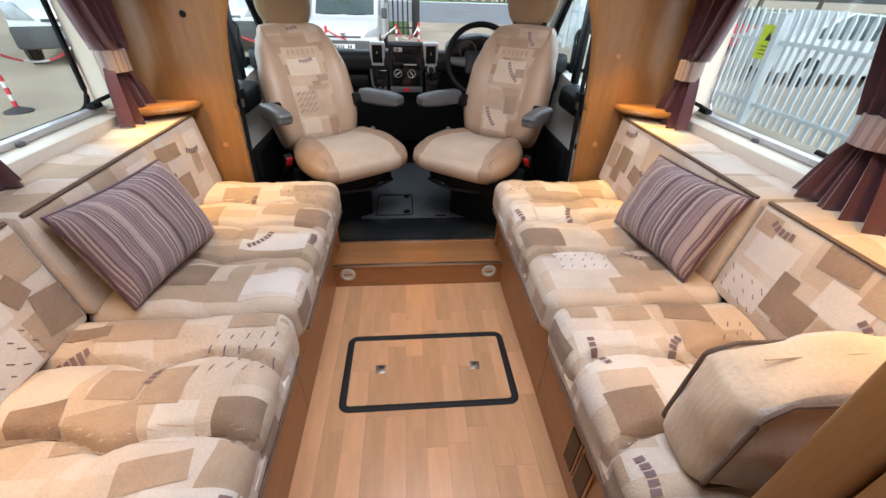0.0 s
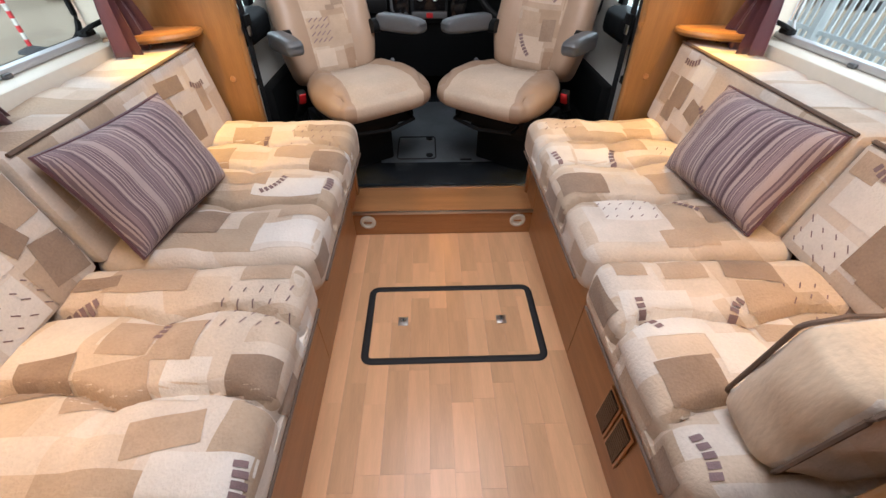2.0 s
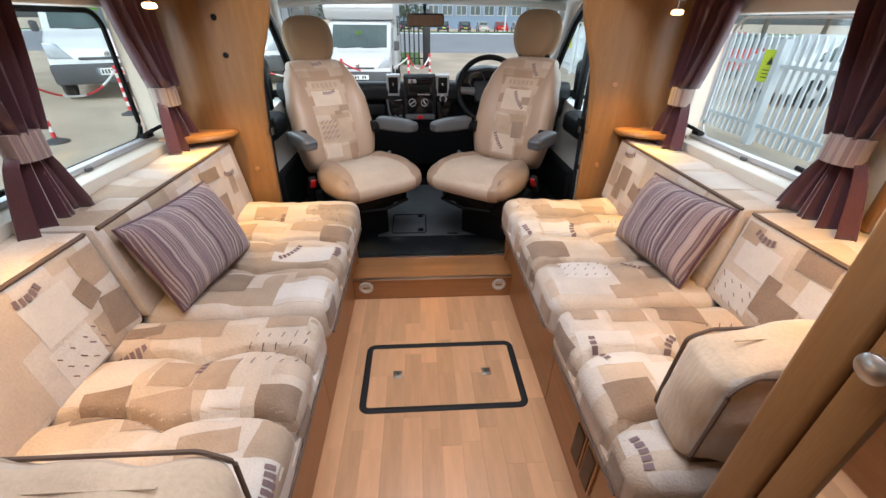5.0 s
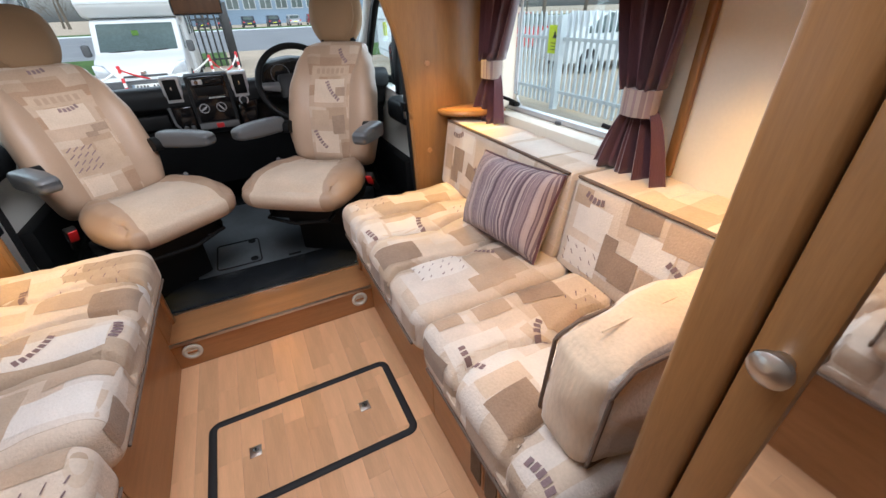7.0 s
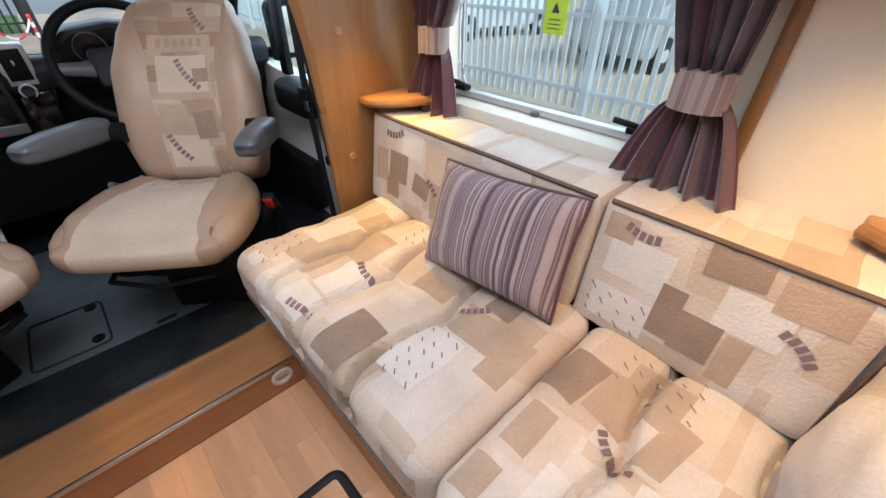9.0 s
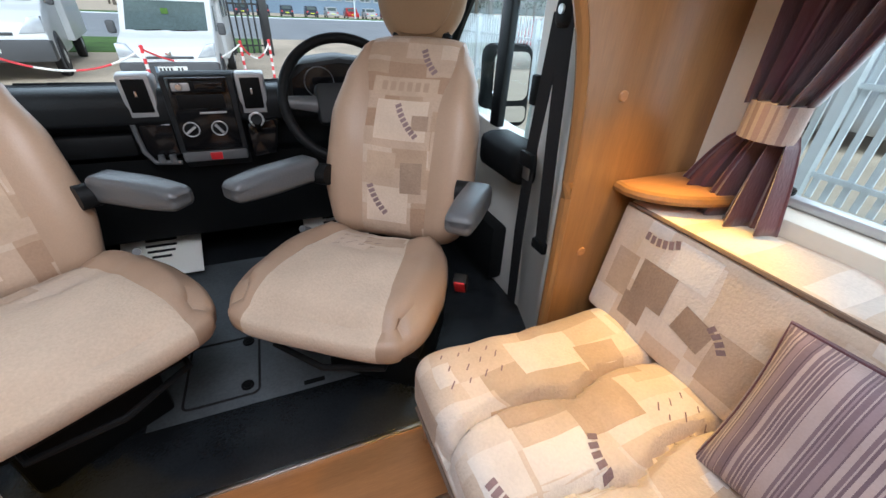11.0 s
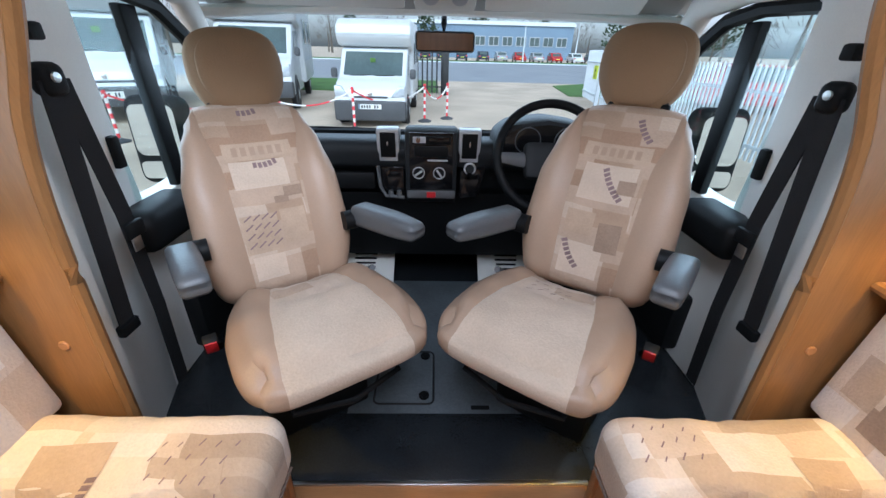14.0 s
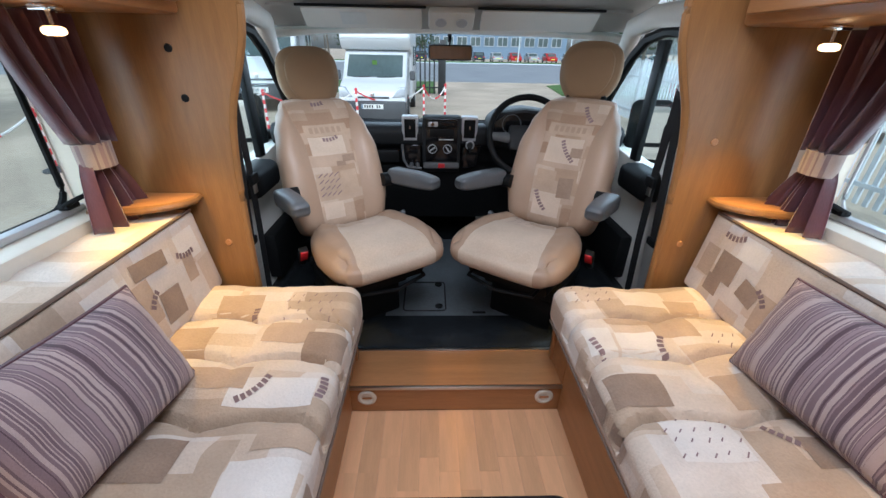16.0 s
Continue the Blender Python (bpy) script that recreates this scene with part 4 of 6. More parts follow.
for z, kind in ((0.165, 2), (0.035, 0), (-0.09, 1)):
    zz = z
    f = part("socket_plate", bm_box(-0.033, 0.033, zz - 0.056, zz + 0.056, -0.001, 0.004, 0.002), BLACK, spk, m=mp.copy())
    part("plate_rim", bm_tube([(a, b, 0.003) for a, b in rounded_rect(-0.033, 0.033, zz - 0.056, zz + 0.056, 0.006)], 0.0022, 6, True), SILVER, spk, m=mp.copy())
    if kind != 1:
        part("socket_dial", bm_box(-0.018, 0.018, zz - 0.018, zz + 0.020, 0.004, 0.008, 0.003), SILVER, f, "silver socket insert", m=mp.copy())
        part("socket_hole", bm_lathe(((0.001, 0.010), (0.011, 0.010), (0.012, 0.008), (0.001, 0.007)), mp @ Matrix.Translation((0, zz, 0)), 16), GLOSSBLACK, f)
    else:
        part("dial", bm_lathe(((0.001, 0.010), (0.017, 0.009), (0.020, 0.004), (0.001, 0.003)), mp @ Matrix.Translation((0.004, zz + 0.020, 0)), 16), GREYARM, f)
        part("switch", bm_box(-0.008, 0.010, zz - 0.030, zz - 0.012, 0.004, 0.008, 0.002), GREYARM, f, m=mp.copy())
sh = thing("corner_shelf", "curved honey wood corner shelf below the speaker panel", "shelf")
pts = [(1.056, 0.80), (1.056, 0.585), (0.825, 0.585), (0.832, 0.60), (0.865, 0.625), (0.91, 0.655), (0.95, 0.70), (0.985, 0.765), (1.01, 0.80)]
part("board", bm_prism(pts, "z", 0.758, 0.782, 0.004), WOOD_Y, sh)
part("lipping", bm_tube([(x, y, 0.770) for x, y in pts[2:]], 0.0135, 8, False, 1.0), WOOD, sh)

# left rear worktop end
cl = thing("sideboard", "low honey wood sideboard end with a rounded top", "cabinet")
part("carcass", bm_box(-1.058, -0.56, -0.6, 0.292, 0.0, 0.80), WOOD, cl)
part("round_post", bm_lathe(((0.028, 0.0), (0.028, 0.801)), Matrix.Translation((-0.53, 0.33, 0.0)), 20), WOOD, cl)
pts = [(-1.058, -0.6), (-0.50, -0.6), (-0.475, 0.34)] + [(-0.56 + 0.085 * math.cos(radians(a)), 0.385 + 0.085 * math.sin(radians(a))) for a in range(0, 91, 15)] + [(-1.058, 0.47)]
part("top", bm_prism(pts, "z", 0.802, 0.84, 0.008), WOOD_Y, cl)

# ---- floor hatch ----
hatch = thing("floor_hatch", "floor hatch with a black rubber surround and two metal latches", "hatch")
rim = [(x, y, 0.001) for x, y in rounded_rect(-0.276, 0.312, 1.122, 1.435, 0.024)]
part("rubber_surround", bm_tube(rim, 0.0125, 8, True, 0.35), RUBBER, hatch)
for x in (-0.156, 0.191):
    la = part("latch", bm_box(x - 0.017, x + 0.017, 1.263, 1.299, 0.0, 0.0035, 0.001), STEEL, hatch, "small square metal latch")
    part("latch_ring", bm_lathe(((0.001, 0.0055), (0.008, 0.005), (0.010, 0.003), (0.001, 0.003)), Matrix.Translation((x, 1.285, 0)), 14), CHROME, la)
    part("keyhole", bm_box(x - 0.002, x + 0.002, 1.28, 1.29, 0.005, 0.0062), BLACK, la)

# ---- the cab: floor, shell and glass ----
cabfloor = solid("floor_cab", bm_box(-1.0, 1.0, 1.968, 3.4, 0.04, 0.118), MATT, "dark blue-grey vinyl cab floor", "floor")
solid("floor_cab_panel", bm_box(-0.30, 0.34, 2.19, 3.0, 0.1175, 0.1195), CABVINYL, "worn grey vinyl between the cab seats, with glare in its colour", "floor")
solid("floor_cab_mat", bm_box(-0.42, 0.42, 1.97, 2.19, 0.118, 0.123, 0.002), MATT, "dark vinyl strip behind the cab seats", "mat")
ch = thing("cab_floor_hatch", "square inspection flap in the cab floor with a round lock", "hatch")
part("flap", bm_box(-0.215, -0.03, 2.235, 2.47, 0.118, 0.122, 0.002), CABVINYL, ch)
part("seam", bm_tube([(x, y, 0.122) for x, y in rounded_rect(-0.222, -0.023, 2.228, 2.477, 0.02)], 0.0035, 6, True), RUBBER, ch)
for y in (2.262, 2.452):
    part("lock", bm_lathe(((0.010, 0.122), (0.018, 0.122), (0.018, 0.127), (0.013, 0.127), (0.010, 0.124)), Matrix.Translation((-0.055, y, 0)), 16), BLACK, ch)
part("floor_slot", bm_box(0.10, 0.16, 2.205, 2.22, 0.1225, 0.1245), BLACK, ch)
for x, lab in ((-0.36, ""), (0.33, "")):
    fm = thing("foot_grip", "pale grey ribbed foot rest panel ahead of the seat", "foot rest", "foot rests")
    mm = Matrix.Translation((x, 3.02, 0.24)) @ pose(0, 0, 0, 40)
    part("panel", bm_box(-0.14, 0.14, -0.14, 0.14, -0.005, 0.005, 0.003), TRIM, fm, m=mm.copy())
    for k in range(6):
        w = 0.055 * math.sqrt(max(0.05, 1 - ((k - 2.5) / 3.2) ** 2))
        part("rib", bm_box(-w, w, -0.06 + k * 0.024, -0.05 + k * 0.024, 0.005, 0.010, 0.002), BLACK, fm, m=mm.copy())
solid("wall_bulkhead_cab", bm_box(-1.0, 1.0, 3.3, 3.36, 0.04, 0.80), BLACK, "black front bulkhead under the dashboard", "wall")

for s, nm in ((1, "right"), (-1, "left")):
    bp = thing("pillar_" + nm, "pale grey padded door pillar trim with a seat belt", "pillar", kind="structure")
    lower = [(0.715, 1.967), (0.90, 1.967), (0.97, 2.47), (0.93, 2.47), (0.865, 2.30), (0.83, 2.16), (0.80, 2.08), (0.735, 2.02)]
    bm = bmesh.new()
    rings = []
    for z, dx, dy in ((0.118, 0.045, 0.0), (0.40, 0.03, 0.02), (0.75, 0.0, 0.0), (1.0, -0.02, -0.045), (1.27, -0.06, -0.10), (1.50, -0.16, -0.10)):
        ring = []
        for i, (x, y) in enumerate(lower):
            fy = (y - 1.967) / 0.5
            ring.append(bm.verts.new((s * (x + dx * (0.4 + 0.6 * fy)), y + dy * fy, z)))
        rings.append(ring)
    k = len(lower)
    for a, b in zip(rings, rings[1:]):
        for i in range(k):
            bm.faces.new((a[i], a[(i + 1) % k], b[(i + 1) % k], b[i]))
    bm.faces.new(rings[0])
    bm.faces.new(rings[-1])
    bmesh.ops.recalc_face_normals(bm, faces=bm.faces[:])
    part("trim_panel", bm, TRIM, bp)
    belt = thing("seat_belt", "black seat belt hanging on the door pillar", "seat belt", "seat belts")
    part("anchor_cover", soft_box((0.04, 0.056, 0.062), 0.018, 0.012), BLACK, belt, m=Matrix.Translation((s * 0.752, 2.115, 1.10)))
    part("anchor_bolt", bm_lathe(((0.001, 0.0), (0.009, 0.0), (0.009, 0.004), (0.001, 0.005)), Matrix.Translation((s * 0.728, 2.105, 1.105)) @ pose(0, 0, 0, 0, -90 * s), 14), STEEL, belt)
    part("height_slider", bm_box(*sorted((s * 0.735, s * 0.765)), 2.10, 2.13, 1.165, 1.195, 0.006), BLACK, belt)

    def web(name, pts, w):
        bm = bmesh.new()
        prev = None
        for x, y, z in pts:
            a = [bm.verts.new((s * x, y - w / 2, z)), bm.verts.new((s * x, y + w / 2, z)), bm.verts.new((s * (x + 0.003), y + w / 2, z)), bm.verts.new((s * (x + 0.003), y - w / 2, z))]
            if prev:
                for i in range(4):
                    bm.faces.new((prev[i], prev[(i + 1) % 4], a[(i + 1) % 4], a[i]))
            else:
                bm.faces.new(a)
            prev = a
        bm.faces.new(prev)
        bmesh.ops.recalc_face_normals(bm, faces=bm.faces[:])
        part(name, bm, WEB, belt)
    web("webbing", [(0.742, 2.105, 1.10), (0.752, 2.092, 0.83), (0.768, 2.085, 0.56)], 0.046)
    web("webbing", [(0.747, 2.135, 1.10), (0.775, 2.20, 0.80), (0.80, 2.235, 0.50), (0.815, 2.24, 0.22)], 0.046)
    part("belt_end", bm_box(*sorted((s * 0.758, s * 0.778)), 2.055, 2.112, 0.535, 0.565, 0.005), BLACK, belt)
    tg = part("tongue", bm_box(*sorted((s * 0.762, s * 0.776)), 2.175, 2.235, 0.735, 0.775, 0.005), BLACK, belt)
    part("metal_tongue", bm_box(*sorted((s * 0.766, s * 0.771)), 2.185, 2.215, 0.70, 0.737, 0.002), STEEL, tg, "steel belt tongue")
    part("door_striker", bm_box(*sorted((s * 0.868, s * 0.89)), 2.355, 2.385, 0.86, 0.945, 0.006), BLACK, bp, "black striker plate")
    # door
    dr = thing("cab_door_" + nm, "cab door with grey lower trim and black armrest", "door", kind="structure")
    part("lower_trim", bm_prism([(2.30, 0.118), (3.30, 0.118), (3.30, 0.80), (2.60, 0.735), (2.40, 0.735), (2.34, 0.76)], "x", s * 0.90, s * 0.98, 0.008), TRIM, dr)
    part("armrest", soft_box((0.13, 0.27, 0.12), 0.035, 0.03), BLACK, dr, "black padded door armrest", m=Matrix.Translation((s * 0.86, 2.42, 0.690)))
    part("door_pocket", bm_box(*sorted((s * 0.84, s * 0.91)), 2.45, 3.15, 0.16, 0.40, 0.02), BLACK, dr)
    part("quarter_post", bm_prism([(2.60, 0.735), (2.66, 0.735), (2.645, 1.26), (2.575, 1.26)], "x", s * 0.895, s * 0.925, 0.006), BLACK, dr, "black upright between the door windows")
    arc = [(s * 0.885, 2.36, 1.285), (s * 0.88, 2.55, 1.29), (s * 0.88, 2.70, 1.265), (s * 0.885, 2.83, 1.19), (s * 0.895, 2.97, 1.06), (s * 0.905, 3.15, 0.87), (s * 0.905, 3.22, 0.79)]
    part("window_frame", bm_tube(arc, 0.024, 8), BLACK, dr)
    pane = part("pane", bm_prism([(2.40, 0.735), (3.22, 0.78), (2.97, 1.06), (2.83, 1.19), (2.70, 1.265), (2.36, 1.285)], "x", s * 0.908, s * 0.912), GLASS, dr)
    pane.visible_shadow = False
    # outside mirror
    mi = thing("door_mirror", "large black door mirror on a short arm", "mirror", "door mirrors")
    mm = look((s * 1.055, 2.80, 0.835), (s * 0.92, 1.2, 0.93))
    part("housing", soft_box((0.215, 0.325, 0.09), 0.044, 0.018), BLACK, mi, m=mm @ Matrix.Translation((0, 0, 0.05)))
    part("mirror_glass", bm_prism(rounded_rect(-0.078, 0.078, -0.048, 0.132, 0.03), "z", -0.004, 0.0005), MIRROR, mi, "main mirror glass", m=mm @ Matrix.Translation((0, 0, 0.0)))
    part("wide_glass", bm_prism(rounded_rect(-0.078, 0.078, -0.134, -0.070, 0.02), "z", -0.004, 0.0005), MIRROR, mi, "lower wide-angle mirror glass", m=mm.copy())
    part("arm", bm_tube([(s * 0.93, 2.92, 0.78), (s * 0.98, 2.90, 0.78), (s * 1.03, 2.86, 0.79)], 0.025, 8), BLACK, mi)
    # front pillar
    pl = thing("pillar_front_" + nm, "pale grey windscreen pillar", "pillar", kind="structure")
    part("trim", bm_tube([(s * 0.90, 3.36, 0.80), (s * 0.91, 3.14, 1.02), (s * 0.905, 2.98, 1.20), (s * 0.87, 2.84, 1.315), (s * 0.85, 2.60, 1.345), (s * 0.845, 2.34, 1.34)], [0.045, 0.042, 0.04, 0.045, 0.045, 0.045], 10), TRIM, pl)

roofbm = bm_prism([(1.975, 1.50), (2.55, 1.475), (2.80, 1.43), (2.97, 1.335), (3.0, 1.30), (3.03, 1.32), (2.9, 1.47), (2.6, 1.52), (1.975, 1.55)], "x", -0.95, 0.95)
solid("ceiling_cab", roofbm, HEADLINE, "grey cab headlining", "ceiling")
hd = thing("windscreen_header", "grey header trim over the windscreen", "trim", kind="structure")
part("rail", bm_tube([(-0.90, 2.96, 1.265), (-0.6, 3.0, 1.29), (0, 3.02, 1.30), (0.6, 3.0, 1.29), (0.90, 2.96, 1.265)], 0.022, 8), TRIM, hd)
part("backing", bm_prism([(2.87, 1.375), (2.99, 1.295), (3.0, 1.31), (2.88, 1.395)], "x", -0.86, 0.86), HEADLINE, hd)
for x0, x1 in ((-0.70, -0.14), (0.14, 0.70)):
    vz = thing("sun_visor", "grey fabric sun visor folded up against the header", "sun visor", "sun visors")
    mv = Matrix.Translation(((x0 + x1) / 2, 2.895, 1.335)) @ pose(0, 0, 0, -38)
    part("pad", soft_box((x1 - x0, 0.125, 0.022), 0.010, 0.03), TRIM, vz, m=mv.copy())
    part("hinge_rod", bm_tube([(x0 - 0.02, 2.845, 1.378), (x1 + 0.02, 2.845, 1.378)], 0.006, 8), BLACK, vz)
    if x0 < 0:
        part("warning_label", bm_box(-0.10, 0.02, -0.045, 0.03, -0.0125, -0.0115), PLATE, vz, "small white warning label", m=mv.copy())
cl2 = thing("cab_light", "grey interior light unit between the sun visors", "lamp")
part("housing", soft_box((0.22, 0.12, 0.04), 0.015, 0.02), TRIM, cl2, m=Matrix.Translation((0, 2.90, 1.335)) @ pose(0, 0, 0, -38))
for x in (-0.05, 0.05):
    part("lens", bm_lathe(((0.001, -0.024), (0.026, -0.023), (0.030, -0.018), (0.001, -0.017)), Matrix.Translation((x, 2.90, 1.335)) @ pose(0, 0, 0, -38), 16), SILVER, cl2)
ws = thing("windscreen", "large clear windscreen", "window", kind="structure")
bm = bmesh.new()
grid = []
for z, yc, w in ((0.75, 3.46, 0.90), (0.93, 3.31, 0.90), (1.06, 3.20, 0.89), (1.19, 3.09, 0.88), (1.30, 3.0, 0.86)):
    grid.append([bm.verts.new((w * u, yc - 0.07 * u * u, z)) for u in [k / 6 - 1 for k in range(13)]])
for a, b in zip(grid, grid[1:]):
    for j in range(12):
        bm.faces.new((a[j], a[j + 1], b[j + 1], b[j]))
pane = part("pane", bm, GLASS, ws)
pane.visible_shadow = False
for x0, x1 in ((-0.72, -0.15), (-0.62, 0.02), (0.10, 0.75)):
    part("wiper", bm_tube([(x0, 3.355, 0.80), ((x0 + x1) / 2, 3.39, 0.79), (x1, 3.40, 0.775)], 0.008, 6), BLACK, ws, "black wiper blade")
rm = thing("rear_view_mirror", "small interior rear-view mirror hung from the windscreen", "mirror")
mm = look((0.005, 3.02, 1.192), (0.0, 1.2, 1.20))
part("housing", soft_box((0.235, 0.075, 0.03), 0.014, 0.015), BLACK, rm, m=mm @ Matrix.Translation((0, 0, 0.017)))
part("glass", bm_box(-0.108, 0.108, -0.030, 0.030, -0.0025, 0.0005), MIRROR, rm, m=mm @ Matrix.Translation((0, 0, -0.001)))
part("stalk", bm_tube([(0.0, 3.035, 1.20), (0.0, 3.05, 1.25), (0.0, 3.035, 1.275)], 0.011, 8), BLACK, rm)

# ---- dashboard ----
da = thing("dashboard", "dark grey van dashboard with a centre console", "dashboard")
prof = [(2.80, 0.866), (2.95, 0.852), (3.34, 0.765), (3.34, 0.40), (3.02, 0.40), (2.93, 0.60), (2.86, 0.66), (2.84, 0.74), (2.765, 0.77), (2.755, 0.83), (2.77, 0.856)]
part("moulding", bm_prism(prof, "x", -0.90, 0.90, 0.012), DARK, da)
part("passenger_shelf", bm_box(-0.86, -0.26, 2.80, 2.86, 0.665, 0.735, 0.012), BLACK, da)
part("lower_panel", bm_prism([(2.80, 0.655), (2.92, 0.60), (3.05, 0.30), (2.95, 0.30), (2.82, 0.56)], "x", -0.86, 0.86), BLACK, da)
cn = part("console", bm_prism([(2.735, 0.905), (2.775, 0.915), (2.90, 0.90), (2.90, 0.62), (2.79, 0.62), (2.745, 0.68)], "x", -0.138, 0.054, 0.008), DARK, da)
part("fascia", bm_prism([(2.7295, 0.902), (2.7395, 0.69), (2.75, 0.69), (2.74, 0.902)], "x", -0.122, 0.038, 0.003), GLOSSBLACK, cn)
part("radio", bm_box(-0.112, 0.028, 2.722, 2.732, 0.862, 0.893, 0.003), BLACK, cn)
part("radio_display", bm_box(-0.050, 0.022, 2.720, 2.723, 0.872, 0.888, 0.001), GLOSSBLACK, cn)
part("radio_panel", bm_box(-0.108, -0.062, 2.7195, 2.723, 0.868, 0.890, 0.003), SILVER, cn, "silver radio panel")
part("radio_knob", bm_lathe(((0.001, 0.008), (0.008, 0.008), (0.010, 0.0), (0.001, 0.0)), Matrix.Translation((-0.088, 2.719, 0.879)) @ pose(0, 0, 0, 90), 16), CHROME, cn)
part("cubby", bm_box(-0.104, 0.020, 2.727, 2.735, 0.816, 0.856, 0.003), BLACK, cn)
part("button_strip", bm_box(-0.055, 0.018, 2.730, 2.734, 0.800, 0.806, 0.001), SILVER, cn)
for x in (-0.088, -0.012):
    mk = Matrix.Translation((x, 2.737, 0.757)) @ pose(0, 0, 0, 90)
    dial = part("heater_dial", bm_lathe(((0.001, 0.010), (0.017, 0.010), (0.019, 0.0), (0.001, 0.0)), mk, 20), BLACK, cn)
    part("dial_ring", bm_tube([(x + 0.021 * math.cos(g), 2.728, 0.757 + 0.021 * math.sin(g)) for g in [2 * math.pi * k / 24 for k in range(24)]], 0.002, 6, True), SILVER, dial)
    part("dial_grip", bm_box(-0.003, 0.003, 2.716, 2.728, -0.016, 0.016, 0.001), SILVER, dial, m=Matrix.Translation((x, 0, 0.757)) @ pose(0, 0, 0, 0, 55 if x < -0.05 else -35))
part("switch_bar", bm_box(-0.134, 0.050, 2.742, 2.76, 0.652, 0.685, 0.006), GREYARM, cn)
part("hazard_switch", bm_box(-0.058, -0.024, 2.738, 2.744, 0.657, 0.680, 0.002), RED, cn, "red hazard light switch")
for x in (-0.20, 0.098):
    v = part("air_vent", bm_prism([(2.742, 0.908), (2.78, 0.915), (2.83, 0.90), (2.82, 0.785), (2.762, 0.785)], "x", x - 0.041, x + 0.041, 0.008), SILVER, da, "silver air vent surround")
    part("vent_throat", bm_prism([(2.7405, 0.898), (2.7545, 0.806), (2.764, 0.806), (2.75, 0.898)], "x", x - 0.028, x + 0.028, 0.002), BLACK, v)
    for k in range(5):
        z = 0.818 + k * 0.0175
        part("vent_slat", bm_box(x - 0.026, x + 0.026, 2.741 - 0.14 * (z - 0.909), 2.750 - 0.14 * (z - 0.909), z, z + 0.003), GREYARM, v)
    part("vent_tab", bm_box(x - 0.003, x + 0.003, 2.735, 2.748, 0.852, 0.868, 0.001), CHROME, v)
    part("top_grille", bm_box(x - 0.025, x + 0.025, 2.785, 2.81, 0.9065, 0.911, 0.001), BLACK, v)
cup = thing("drink_tray", "dark open tray with sockets beside the console", "tray")
part("well", bm_box(-0.235, -0.142, 2.772, 2.80, 0.665, 0.768, 0.01), GLOSSBLACK, cup)
part("rim", bm_tube([(-0.243, 2.768, 0.77), (-0.236, 2.766, 0.69), (-0.215, 2.762, 0.655), (-0.145, 2.758, 0.65)], 0.007, 8), GREYARM, cup)
for x in (-0.196, -0.165):
    part("socket", bm_lathe(((0.001, 0.022), (0.009, 0.022), (0.011, 0.0), (0.001, 0.0)), Matrix.Translation((x, 2.76, 0.655)), 14), GREYARM, cup)
gl = thing("gear_lever", "short gear lever with a silver-ringed knob", "gear lever")
part("gaiter", bm_prism([(0.066, 0.765), (0.165, 0.775), (0.140, 0.66), (0.066, 0.65)], "y", 2.745, 2.80, 0.01), GLOSSBLACK, gl)
part("stick", bm_tube([(0.098, 2.775, 0.71), (0.098, 2.72, 0.775)], 0.008, 8), BLACK, gl)
part("knob", bm_lathe(((0.001, 0.034), (0.014, 0.032), (0.021, 0.018), (0.018, 0.004), (0.008, 0.0)), Matrix.Translation((0.098, 2.722, 0.768)) @ pose(0, 0, 0, 60), 18), BLACK, gl)
part("knob_ring", bm_tube([(0.098 + 0.019 * math.cos(g), 2.696, 0.785 + 0.019 * math.sin(g)) for g in [2 * math.pi * k / 20 for k in range(20)]], 0.0035, 6, True), SILVER, gl)
bi = thing("instrument_binnacle", "dark instrument binnacle behind the steering wheel", "instruments")
part("hood", bm_prism([(0.18, 0.80), (0.19, 0.90), (0.24, 0.94), (0.37, 0.957), (0.50, 0.94), (0.55, 0.90), (0.56, 0.80)], "y", 2.72, 2.90, 0.02), DARK, bi)
part("dial_panel", bm_prism([(0.215, 0.82), (0.22, 0.895), (0.265, 0.927), (0.37, 0.94), (0.475, 0.927), (0.52, 0.895), (0.525, 0.82)], "y", 2.714, 2.722), GLOSSBLACK, bi)
for x in (0.30, 0.44):
    part("dial_ring", bm_tube([(x + 0.045 * math.cos(g), 2.713, 0.885 + 0.045 * math.sin(g)) for g in [2 * math.pi * k / 24 for k in range(24)]], 0.002, 6, True), GREYARM, bi)
sw = thing("steering_wheel", "black three-spoke steering wheel", "steering wheel")
mw = Matrix.Translation((0.37, 2.635, 0.845)) @ pose(0, 0, 0, 62)
ring = [(0.187 * math.cos(g), 0.187 * math.sin(g), 0) for g in [2 * math.pi * k / 48 for k in range(48)]]
part("rim", bm_tube(ring, 0.0155, 10, True), BLACK, sw, m=mw.copy())
part("hub", soft_box((0.19, 0.13, 0.05), 0.022, 0.02), DARK, sw, m=mw @ Matrix.Translation((0, -0.01, -0.01)))
for a in (180, 0, 270):
    g = radians(a)
    part("spoke", bm_tube([(0.07 * math.cos(g), 0.07 * math.sin(g) - 0.01, -0.01), (0.18 * math.cos(g), 0.18 * math.sin(g), 0)], [0.028, 0.017], 8, False, 0.5), GREYARM if a != 270 else BLACK, sw, m=mw.copy())
part("column", bm_tube([(0.37, 2.65, 0.835), (0.37, 2.85, 0.76)], 0.05, 12), BLACK, sw)


